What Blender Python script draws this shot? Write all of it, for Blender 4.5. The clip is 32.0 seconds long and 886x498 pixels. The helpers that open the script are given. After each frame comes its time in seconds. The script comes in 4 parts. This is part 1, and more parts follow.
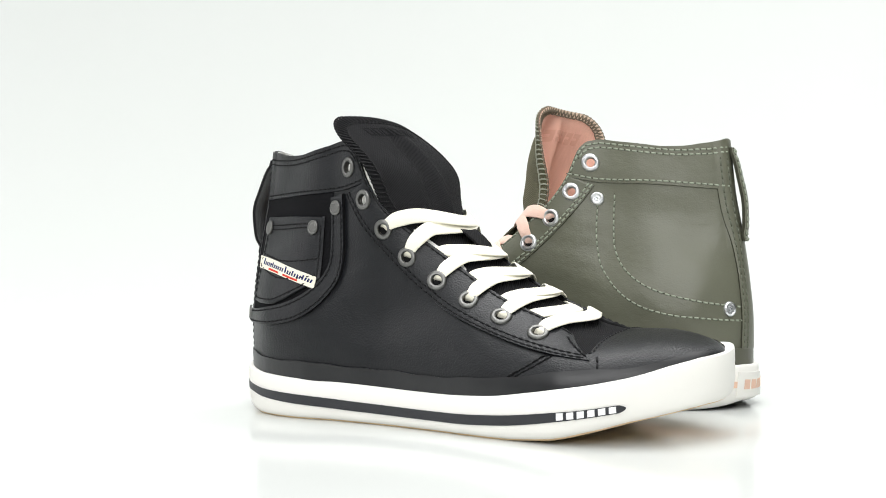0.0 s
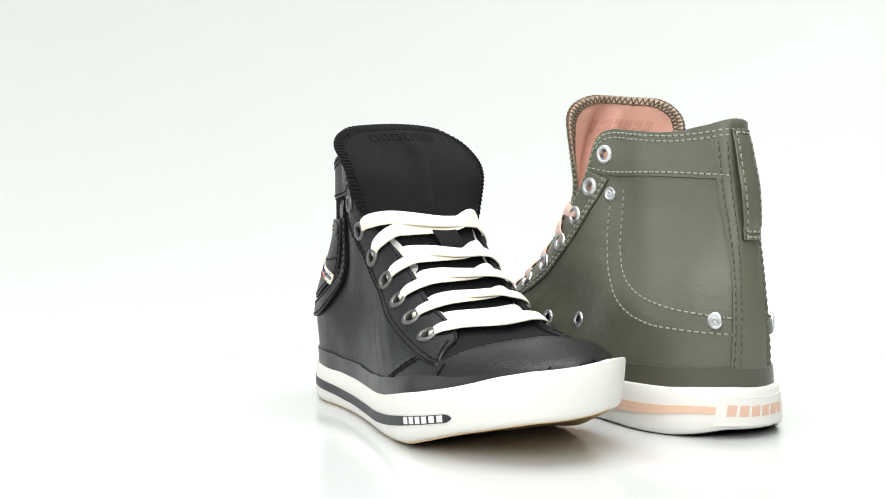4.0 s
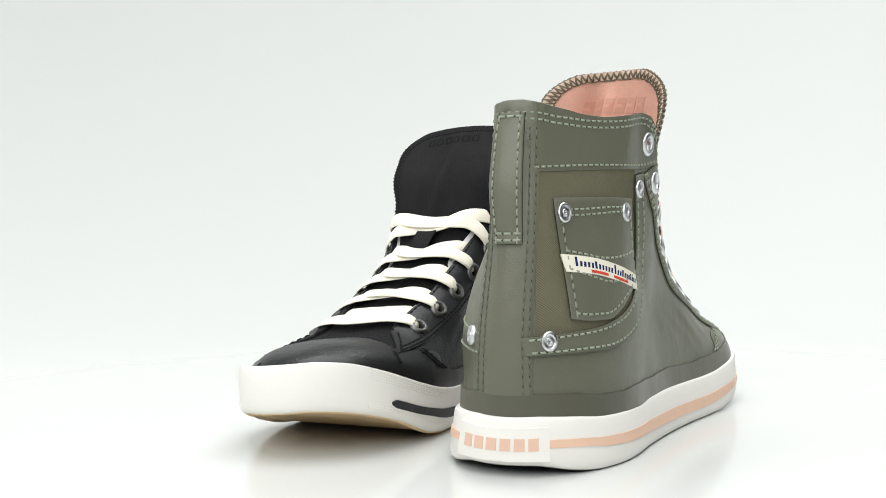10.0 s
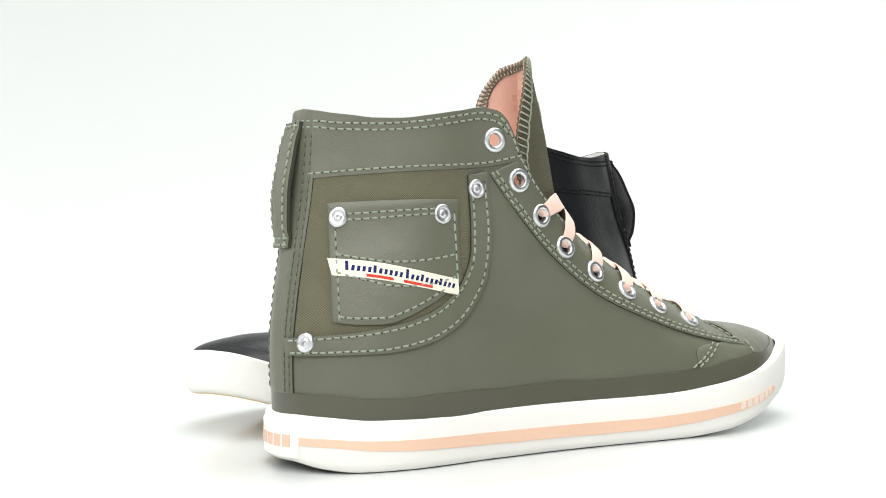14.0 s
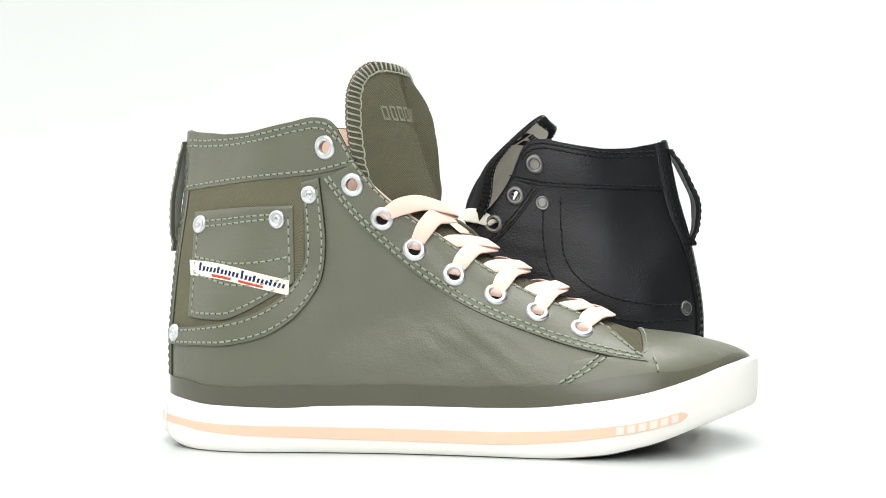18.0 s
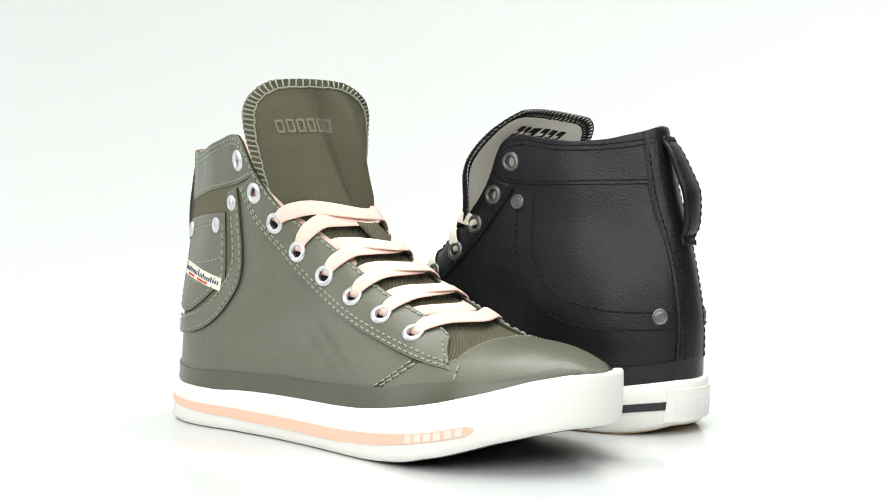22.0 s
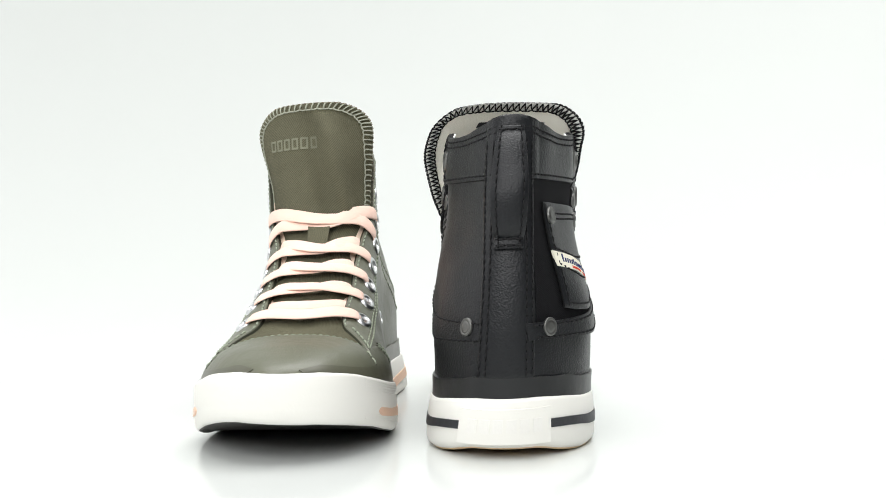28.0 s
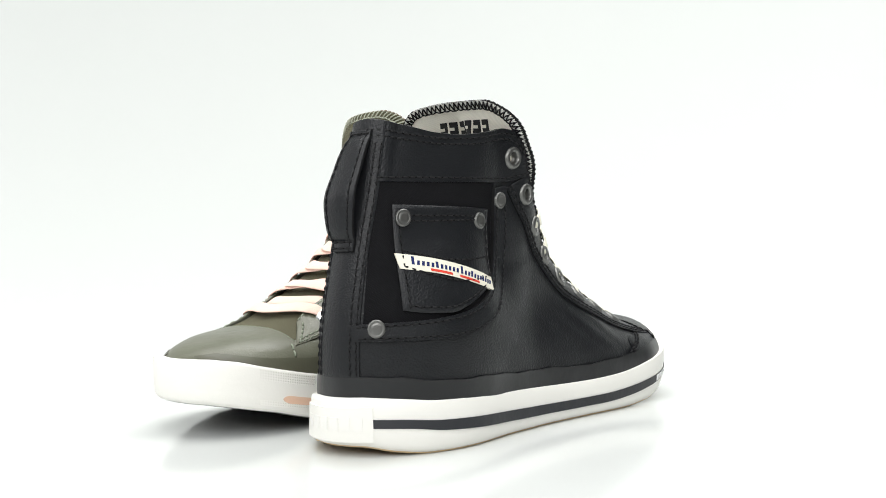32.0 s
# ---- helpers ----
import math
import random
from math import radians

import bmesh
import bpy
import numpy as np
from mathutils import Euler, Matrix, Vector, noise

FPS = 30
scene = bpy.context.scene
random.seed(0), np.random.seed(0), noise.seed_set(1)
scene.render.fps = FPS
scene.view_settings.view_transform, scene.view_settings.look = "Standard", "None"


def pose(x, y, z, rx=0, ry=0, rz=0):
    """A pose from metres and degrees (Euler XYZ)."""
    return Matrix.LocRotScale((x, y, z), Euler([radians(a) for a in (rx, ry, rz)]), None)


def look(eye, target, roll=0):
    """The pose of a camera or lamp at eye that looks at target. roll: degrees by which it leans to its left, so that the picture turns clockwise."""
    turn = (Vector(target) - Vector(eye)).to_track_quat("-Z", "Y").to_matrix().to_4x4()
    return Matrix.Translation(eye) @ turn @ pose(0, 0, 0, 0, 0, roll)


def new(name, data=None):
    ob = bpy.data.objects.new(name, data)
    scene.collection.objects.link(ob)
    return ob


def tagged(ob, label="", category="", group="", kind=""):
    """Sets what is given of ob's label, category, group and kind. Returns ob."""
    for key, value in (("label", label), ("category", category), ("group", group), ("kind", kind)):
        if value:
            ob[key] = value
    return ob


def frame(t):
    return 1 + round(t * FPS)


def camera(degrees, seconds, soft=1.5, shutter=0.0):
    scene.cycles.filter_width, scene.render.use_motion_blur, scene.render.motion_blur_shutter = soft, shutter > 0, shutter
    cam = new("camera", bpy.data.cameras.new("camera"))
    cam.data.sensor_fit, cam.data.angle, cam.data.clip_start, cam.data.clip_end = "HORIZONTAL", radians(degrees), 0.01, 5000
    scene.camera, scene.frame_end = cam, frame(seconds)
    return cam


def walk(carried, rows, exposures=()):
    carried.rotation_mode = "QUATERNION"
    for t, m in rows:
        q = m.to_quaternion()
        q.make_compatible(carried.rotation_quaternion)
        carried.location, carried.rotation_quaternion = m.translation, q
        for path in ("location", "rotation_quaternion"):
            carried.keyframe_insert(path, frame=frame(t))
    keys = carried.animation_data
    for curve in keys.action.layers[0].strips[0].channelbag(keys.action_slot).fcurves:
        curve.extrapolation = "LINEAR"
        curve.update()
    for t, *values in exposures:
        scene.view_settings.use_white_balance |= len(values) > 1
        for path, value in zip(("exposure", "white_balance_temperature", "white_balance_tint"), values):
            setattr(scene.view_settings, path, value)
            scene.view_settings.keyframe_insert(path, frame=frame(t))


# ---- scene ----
cam = camera(48.18, 32.0, soft=0.95)
EYE = pose(0, -0.5882, 0.0952, 90.095, 1.028, 1.351)
walk(cam, [(0.0, EYE), (32.0, EYE)], [(0.0, 0.0), (4.5, -0.03), (9.0, -0.17), (11.0, -0.15), (12.5, -0.05), (14.0, 0.06), (15.5, 0.08), (18.0, 0.12), (20.5, 0.04), (24.0, 0.0), (28.0, -0.04), (32.0, 0.0)])

# ---- light: a white photo table with a big soft light overhead ----
world = bpy.data.worlds.new("studio_air")
scene.world = world
world.use_nodes = True
world.node_tree.nodes["Background"].inputs[0].default_value = (0.97, 1.0, 0.98, 1)
world.node_tree.nodes["Background"].inputs[1].default_value = 0.6


def softbox(name, eye, target, size, watts, colour=(1, 1, 1)):
    data = bpy.data.lights.new(name, "AREA")
    data.shape, data.size, data.size_y, data.energy, data.color = "RECTANGLE", size[0], size[1], watts, colour
    ob = new(name, data)
    ob.matrix_world = look(eye, target)
    return ob


softbox("softbox_overhead", (0.12, -0.08, 1.4), (0.06, 0.0, 0), (1.4, 1.2), 21)
softbox("softbox_front_right", (0.22, -1.2, 0.8), (0, 0.1, 0.1), (0.7, 0.7), 7.4)
softbox("softbox_front_left", (-0.5, -1.15, 0.75), (0, 0.1, 0.1), (0.7, 0.7), 7.2)
softbox("softbox_left", (-1.15, -0.15, 0.5), (0, 0.05, 0.08), (0.9, 0.8), 4.5)
# unseen fill lamp, added only to brighten the backdrop
softbox("backdrop_fill", (0.3, 0.35, 1.65), (0.35, 1.3, 0.1), (1.5, 0.5), 11.5)


# ---- materials ----
def material(name):
    m = bpy.data.materials.new(name)
    m.use_nodes = True
    return m, m.node_tree.nodes, m.node_tree.links, m.node_tree.nodes["Principled BSDF"]


def surface(name, colour, rough=0.5, metal=0.0, mottle=0.12, scale=60.0, grain=400.0, bump=0.15, spec=0.5, depth=0.0006, kind="noise", sheen=0.0, crease=0.12, rib=(0.62, 1.25)):
    """A surface with two scales of colour change and a fine relief."""
    m, nodes, links, bsdf = material(name)
    co = nodes.new("ShaderNodeTexCoord")
    big = nodes.new("ShaderNodeTexNoise")
    big.inputs["Scale"].default_value, big.inputs["Detail"].default_value = scale, 5
    links.new(co.outputs["Object"], big.inputs["Vector"])
    ramp = nodes.new("ShaderNodeMix")
    ramp.data_type = "RGBA"
    ramp.inputs[6].default_value = (*[c * (1 - mottle) for c in colour], 1)
    ramp.inputs[7].default_value = (*[min(1, c * (1 + mottle)) for c in colour], 1)
    links.new(big.outputs["Fac"], ramp.inputs[0])
    links.new(ramp.outputs[2], bsdf.inputs["Base Color"])
    bsdf.inputs["Roughness"].default_value, bsdf.inputs["Metallic"].default_value = rough, metal
    bsdf.inputs["Specular IOR Level"].default_value = spec
    bsdf.inputs["Sheen Weight"].default_value = sheen
    if kind == "twill":
        fine = nodes.new("ShaderNodeTexWave")
        fine.wave_type, fine.bands_direction = "BANDS", "DIAGONAL"
        fine.inputs["Scale"].default_value, fine.inputs["Distortion"].default_value = grain, 0.6
        fine.inputs["Detail"].default_value, fine.inputs["Detail Scale"].default_value = 2, 3
        weft = nodes.new("ShaderNodeMix")
        weft.data_type, weft.blend_type = "RGBA", "MULTIPLY"
        weft.inputs[0].default_value = 1.0
        shade = nodes.new("ShaderNodeMapRange")
        shade.inputs[3].default_value, shade.inputs[4].default_value = rib
        links.new(fine.outputs["Fac"], shade.inputs[0])
        links.new(ramp.outputs[2], weft.inputs[6])
        links.new(shade.outputs[0], weft.inputs[7])
        links.new(weft.outputs[2], bsdf.inputs["Base Color"])
    elif kind == "leather":
        bent = nodes.new("ShaderNodeTexNoise")
        bent.inputs["Scale"].default_value, bent.inputs["Detail"].default_value = grain * 0.35, 2
        links.new(co.outputs["Object"], bent.inputs["Vector"])
        push = nodes.new("ShaderNodeVectorMath")
        push.operation = "MULTIPLY_ADD"
        push.inputs[1].default_value = (0.0012, 0.0012, 0.0012)
        links.new(bent.outputs["Color"], push.inputs[0])
        links.new(co.outputs["Object"], push.inputs[2])
        fine = nodes.new("ShaderNodeTexVoronoi")
        fine.feature = "SMOOTH_F1"
        fine.inputs["Scale"].default_value = grain
        links.new(push.outputs[0], fine.inputs["Vector"])
    else:
        fine = nodes.new("ShaderNodeTexNoise")
        fine.inputs["Scale"].default_value, fine.inputs["Detail"].default_value = grain, 4
    if kind != "leather":
        links.new(co.outputs["UV" if kind == "twill" else "Object"], fine.inputs["Vector"])
    b1 = nodes.new("ShaderNodeBump")
    b1.inputs["Strength"].default_value, b1.inputs["Distance"].default_value = bump, depth
    links.new(fine.outputs[0], b1.inputs["Height"])
    b2 = nodes.new("ShaderNodeBump")
    b2.inputs["Strength"].default_value, b2.inputs["Distance"].default_value = crease, 0.004
    soft = nodes.new("ShaderNodeTexNoise")
    soft.inputs["Scale"].default_value, soft.inputs["Detail"].default_value = scale * 1.7, 3
    links.new(co.outputs["Object"], soft.inputs["Vector"])
    links.new(soft.outputs[0], b2.inputs["Height"])
    links.new(b1.outputs[0], b2.inputs["Normal"])
    links.new(b2.outputs[0], bsdf.inputs["Normal"])
    if kind == "leather":
        rr = nodes.new("ShaderNodeMapRange")
        rr.inputs[3].default_value, rr.inputs[4].default_value = rough - 0.03, rough + 0.05
        links.new(soft.outputs[0], rr.inputs[0])
        links.new(rr.outputs[0], bsdf.inputs["Roughness"])
    return m


def polished():
    """White acrylic, polished in the middle and matt further out."""
    m = surface("white_acrylic", (0.605, 0.622, 0.606), rough=0.14, mottle=0.008, scale=3, grain=30, bump=0.0, spec=0.3)
    nodes, links = m.node_tree.nodes, m.node_tree.links
    co, far = nodes.new("ShaderNodeTexCoord"), nodes.new("ShaderNodeVectorMath")
    far.operation = "LENGTH"
    links.new(co.outputs["Object"], far.inputs[0])
    for socket, a, b in (("Roughness", 0.14, 0.75), ("Specular IOR Level", 0.3, 0.08)):
        fade = nodes.new("ShaderNodeMapRange")
        fade.interpolation_type = "SMOOTHSTEP"
        fade.inputs[1].default_value, fade.inputs[2].default_value = 0.25, 0.75
        fade.inputs[3].default_value, fade.inputs[4].default_value = a, b
        links.new(far.outputs["Value"], fade.inputs[0])
        links.new(fade.outputs[0], nodes["Principled BSDF"].inputs[socket])
    return m


PAPER = polished()
STUDIO = surface("white_sweep", (0.62, 0.633, 0.622), rough=0.8, mottle=0.008, scale=3, grain=60, bump=0.0, spec=0.1)
RUBBER = surface("white_rubber", (0.8, 0.787, 0.742), rough=0.5, mottle=0.02, scale=30, grain=900, bump=0.06)
SILVER = surface("nickel", (0.66, 0.67, 0.68), rough=0.34, metal=1, mottle=0.05, grain=300, bump=0.03)
GUN = surface("gunmetal", (0.15, 0.15, 0.143), rough=0.38, metal=0.9, mottle=0.15, grain=300, bump=0.08)
HOLE_SHADE = surface("eyelet_shade", (0.012, 0.012, 0.012), rough=0.9, spec=0.1)
TAPE = surface("woven_label_cream", (0.74, 0.71, 0.6), rough=0.85, mottle=0.05, grain=1500, bump=0.2, spec=0.1)
BLUE = surface("label_thread_blue", (0.018, 0.026, 0.1), rough=0.85, spec=0.1)
RED = surface("label_thread_red", (0.6, 0.06, 0.04), rough=0.85, spec=0.1)


def diamond():
    """White rubber with a fine raised diamond grain."""
    m = surface("diamond_rubber", (0.8, 0.787, 0.742), rough=0.5, mottle=0.02, scale=30, grain=900, bump=0.05)
    nodes, links = m.node_tree.nodes, m.node_tree.links
    co = nodes.new("ShaderNodeTexCoord")
    sep = nodes.new("ShaderNodeSeparateXYZ")
    links.new(co.outputs["UV"], sep.inputs[0])

    def op(kind, a, b=None):
        n = nodes.new("ShaderNodeMath")
        n.operation = kind
        for k, v in enumerate((a, b)):
            if isinstance(v, (int, float)):
                n.inputs[k].default_value = v
            elif v is not None:
                links.new(v, n.inputs[k])
        return n.outputs[0]
    waves = [op("SINE", op("MULTIPLY", op(kind, sep.outputs[0], op("MULTIPLY", sep.outputs[1], 1.2)), 2100)) for kind in ("ADD", "SUBTRACT")]
    fade = nodes.new("ShaderNodeMapRange")
    fade.inputs[2].default_value = 0.03
    links.new(sep.outputs[0], fade.inputs[0])
    b = nodes.new("ShaderNodeBump")
    b.inputs["Strength"].default_value, b.inputs["Distance"].default_value = 0.4, 0.0005
    links.new(op("MULTIPLY", op("MULTIPLY", *waves), fade.outputs[0]), b.inputs["Height"])
    links.new(b.outputs[0], nodes["Principled BSDF"].inputs["Normal"])
    return m


DIAMOND = diamond()
OLIVE = dict(
    leather=surface("olive_leather", (0.114, 0.117, 0.083), rough=0.37, mottle=0.08, scale=45, grain=1250, bump=0.26, depth=0.0004, kind="leather", crease=0.2),
    guard=surface("olive_rubber_strip", (0.083, 0.083, 0.058), rough=0.33, mottle=0.06, scale=40, grain=900, bump=0.05),
    canvas=surface("olive_twill", (0.15, 0.143, 0.094), rough=0.9, mottle=0.14, scale=80, grain=560, bump=0.8, depth=0.0008, kind="twill", spec=0.1, crease=0.02, rib=(0.68, 1.22)),
    panel=surface("olive_drill", (0.14, 0.134, 0.088), rough=0.92, mottle=0.12, scale=70, grain=650, bump=0.35, depth=0.0006, kind="twill", spec=0.1, crease=0.02, rib=(0.72, 1.18)),
    overlock=surface("pale_olive_thread", (0.33, 0.34, 0.27), rough=0.85, spec=0.15),
    underlock=surface("dim_olive_thread", (0.2, 0.165, 0.12), rough=0.85, spec=0.15),
    thread=surface("olive_thread", (0.29, 0.32, 0.25), rough=0.85, spec=0.15),
    hole=surface("olive_stitch_shade", (0.05, 0.051, 0.035), rough=0.95, spec=0.1),
    heel_thread=surface("moss_thread", (0.14, 0.152, 0.115), rough=0.85, spec=0.15),
    lining=surface("salmon_lining", (0.8, 0.46, 0.36), rough=0.92, mottle=0.08, scale=90, grain=620, bump=0.3, kind="twill", spec=0.1, rib=(0.86, 1.08)),
    rim=surface("peach_edge", (0.74, 0.58, 0.46), rough=0.9, spec=0.1),
    lace=surface("blush_lace", (0.84, 0.59, 0.49), rough=0.92, mottle=0.05, scale=150, grain=1500, bump=0.5, spec=0.1, sheen=0.2),
    stripe=surface("peach_rubber", (0.77, 0.52, 0.38), rough=0.55, mottle=0.03),
    mark=surface("peach_print", (0.74, 0.5, 0.38), rough=0.6, mottle=0.03),
    sewn=surface("olive_embroidery", (0.175, 0.178, 0.122), rough=0.85), print=surface("pale_print", (0.8, 0.68, 0.6), rough=0.6, mottle=0.03), metal=SILVER, sole=surface("dark_outsole", (0.06, 0.06, 0.055), rough=0.7, grain=500, bump=0.2),
    inmark=surface("salmon_embroidery", (0.69, 0.37, 0.28), rough=0.9))
BLACK = dict(
    leather=surface("black_leather", (0.006, 0.0067, 0.0082), rough=0.38, mottle=0.15, scale=45, grain=1150, bump=0.5, depth=0.00045, spec=0.32, kind="leather", crease=0.1),
    guard=surface("black_rubber_strip", (0.0065, 0.0068, 0.0078), rough=0.36, mottle=0.1, scale=40, grain=900, bump=0.05),
    canvas=surface("black_twill", (0.0125, 0.0125, 0.0135), rough=0.92, mottle=0.2, scale=80, grain=400, bump=0.5, depth=0.0007, kind="twill", spec=0.15, rib=(0.7, 1.25), crease=0.03),
    panel=surface("black_drill", (0.007, 0.007, 0.008), rough=0.92, mottle=0.2, scale=70, grain=650, bump=0.3, depth=0.0006, kind="twill", spec=0.1, crease=0.02, rib=(0.85, 1.1)),
    overlock=surface("black_overlock_thread", (0.011, 0.011, 0.012), rough=0.8, spec=0.2),
    underlock=surface("jet_overlock_thread", (0.01, 0.01, 0.011), rough=0.8, spec=0.2),
    thread=surface("black_thread", (0.014, 0.014, 0.015), rough=0.8, spec=0.2),
    hole=surface("black_stitch_shade", (0.004, 0.004, 0.004), rough=0.95, spec=0.1),
    heel_thread=surface("jet_thread", (0.014, 0.014, 0.015), rough=0.8, spec=0.2),
    lining=surface("cream_lining", (0.87, 0.85, 0.77), rough=0.92, mottle=0.05, scale=90, grain=620, bump=0.2, kind="twill", spec=0.1, rib=(0.92, 1.05)),
    rim=surface("white_edge", (0.8, 0.8, 0.77), rough=0.9, spec=0.1),
    lace=surface("ivory_lace", (0.82, 0.79, 0.66), rough=0.92, mottle=0.05, scale=150, grain=1500, bump=0.5, spec=0.1, sheen=0.2),
    stripe=surface("black_rubber_line", (0.02, 0.021, 0.025), rough=0.5, mottle=0.1),
    mark=surface("white_print", (0.8, 0.787, 0.75), rough=0.45, mottle=0.03),
    sewn=surface("dark_embroidery", (0.007, 0.007, 0.008), rough=0.95, spec=0.1), print=surface("white_sole_print", (0.8, 0.8, 0.79), rough=0.6, mottle=0.03), metal=GUN, sole=surface("honey_outsole", (0.68, 0.5, 0.29), rough=0.6, grain=500, bump=0.2),
    inmark=surface("black_embroidery", (0.012, 0.012, 0.014), rough=0.85))


# ---- the setting ----
TIPPED = [0.0, 0.0, 0.0, 0.0, 0.0, 0.0]
# how each worn pair sits out of true: cubic terms of length, width and height, in millimetres, for x, y and z
TERMS = [(i, j, k) for i in range(4) for j in range(4) for k in range(4) if i + j + k <= 3]
SAG = []


def sagged(verts):
    """The sneaker's own slight bend and lean."""
    n = (np.clip(verts, (-20, -60, 0), (310, 60, 188)) - (130, 0, 75)) / (120, 45, 75)
    base = np.stack([n[:, 0] ** i * n[:, 1] ** j * n[:, 2] ** k for i, j, k in TERMS], -1)
    move = np.stack([base @ np.array(row) for row in SAG], -1)
    move[:, 2] *= smooth(0, 22, verts[:, 2])
    return verts + move


def mesh_object(name, verts, faces, mat, parent=None, label="", sharp=45, scale=0.001):
    me = bpy.data.meshes.new(name)
    verts = np.array(verts, float)
    if parent:
        verts[:, 2] += (TIPPED[3] * verts[:, 1] - TIPPED[4] * np.clip(verts[:, 2] / 6, 0, 1)) * smooth(205, 282, verts[:, 0])
        x0, z0 = verts[:, 0].copy(), verts[:, 2].copy()
        verts[:, 1] += TIPPED[5] * smooth(170, 290, x0)
        verts[:, 1] += TIPPED[1] * smooth(35, 95, z0) * smooth(5, 75, x0) * (1 - smooth(212, 245, x0))
        verts[:, 1] += TIPPED[2] * smooth(50, 110, z0) * (1 - smooth(80, 130, x0))
        verts[:, 0] += TIPPED[0] * smooth(40, 150, verts[:, 2]) * (1 - smooth(10, 150, verts[:, 0]))
        verts[:, 0] = 150 + (verts[:, 0] - 150) * 0.987
        verts[:, 2] += 3.4 * np.clip(verts[:, 2] / 9, 0, 1)
        verts = sagged(verts)
    me.from_pydata((verts * scale).tolist(), [], faces)
    me.polygons.foreach_set("use_smooth", np.ones(len(me.polygons), bool))
    me.update()
    if sharp:
        me.set_sharp_from_angle(angle=radians(sharp))
    me.materials.append(mat)
    ob = new(name, me)
    if parent:
        ob.parent = parent
    if label:
        tagged(ob, label)
    return ob


def lathe(prof, seg=128, centre=(0.0, 0.0), arc=(0.0, 2 * math.pi)):
    """Points and faces of a profile (radius, height) turned round an upright line."""
    closed = arc[1] - arc[0] > 6.28
    n = seg if closed else seg + 1
    ang = [arc[0] + (arc[1] - arc[0]) * i / seg for i in range(n)]
    verts = [(centre[0] + r * math.cos(a), centre[1] + r * math.sin(a), z) for r, z in prof for a in ang]
    faces = [(i * n + j, i * n + (j + 1) % n, (i + 1) * n + (j + 1) % n, (i + 1) * n + j) for i in range(len(prof) - 1) for j in range(seg)]
    return verts, faces


DISC = 0.42
verts, faces = lathe([(0.0005, 0.0), (0.2, 0.0), (DISC - 0.004, 0.0), (DISC - 0.002, 0.0), (DISC - 0.0006, -0.0006), (DISC, -0.0015), (DISC, -0.003), (0.0005, -0.003)])
turntable = tagged(mesh_object("turntable", verts, faces, PAPER, scale=1.0, sharp=30), "round glossy white turntable carrying both sneakers", "turntable")


def sweep():
    """White acrylic sheet, level with the turntable's edge, that curves up into a rounded wall all round."""
    prof = [(DISC + 0.0003, -0.0004), (DISC + 0.0009, 0.0), (DISC + 0.004, 0.0), (0.6, 0.0)]
    for i in range(1, 25):
        a = i / 24 * math.pi / 2
        prof.append((0.6 + 0.9 * math.sin(a), 0.9 * (1 - math.cos(a))))
    prof.append((1.5, 1.7))
    return lathe(prof, 128, (0, 0), (radians(28), radians(162)))


verts, faces = sweep()
tagged(mesh_object("backdrop", verts, faces, PAPER, scale=1.0, sharp=0), "seamless white photo sweep rising behind the turntable", "backdrop", kind="structure")
verts = [(x, y, -0.006) for x, y in ((-4, -4), (4, -4), (4, 4), (-4, 4))]
tagged(mesh_object("floor", verts, [(0, 1, 2, 3)], STUDIO, scale=1.0, sharp=0), "white studio table under the sweep", "floor", kind="structure")




def blocker_wall(name, a, b):
    """An upright grey wall from plan point a to plan point b, 0.1 m thick, unseen and added to block light."""
    (x0, y0), (x1, y1) = a, b
    verts = [(x, y, z) for z in (-0.006, 2.8) for x, y in ((x0, y0), (x1, y0), (x1, y1), (x0, y1))]
    faces = [(3, 2, 1, 0), (4, 5, 6, 7), (0, 1, 5, 4), (1, 2, 6, 5), (2, 3, 7, 6), (3, 0, 4, 7)]
    tagged(mesh_object(name, verts, faces, GREY, scale=1.0, sharp=30), "unseen grey wall added round the set to dim reflections", "wall", kind="structure")


GREY = surface("grey_blocker", (0.12, 0.12, 0.12), rough=0.85, mottle=0.05, scale=2, grain=80, bump=0.1, spec=0.2)
# walls out of view, added to block world light and darken reflections
blocker_wall("blocker_south", (-4, -2.7), (4, -2.6))
blocker_wall("blocker_east", (3.9, -2.6), (4, 4))
blocker_wall("blocker_west", (-4, -2.6), (-3.9, 4))
blocker_wall("blocker_north", (-3.9, 3.9), (3.9, 4))


# ---- sneaker form, in millimetres: x from heel to toe, y to the inner side, z up ----
def table(*pts):
    """A smooth curve through knots, with no overshoot."""
    x, y = np.array(pts, float).T
    h, d = np.diff(x), np.diff(y) / np.diff(x)
    s = np.zeros(len(x))
    s[0], s[-1] = d[0], d[-1]
    for i in range(1, len(x) - 1):
        if d[i - 1] * d[i] > 0:
            a, b = 2 * h[i] + h[i - 1], h[i] + 2 * h[i - 1]
            s[i] = (a + b) / (a / d[i - 1] + b / d[i])

    def at(q):
        q = np.clip(np.asarray(q, float), x[0], x[-1])
        i = np.clip(np.searchsorted(x, q) - 1, 0, len(x) - 2)
        t = (q - x[i]) / h[i]
        return (y[i] * (1 + 2 * t) * (1 - t) ** 2 + s[i] * h[i] * t * (1 - t) ** 2
                + y[i + 1] * t * t * (3 - 2 * t) + s[i + 1] * h[i] * t * t * (t - 1))
    return at


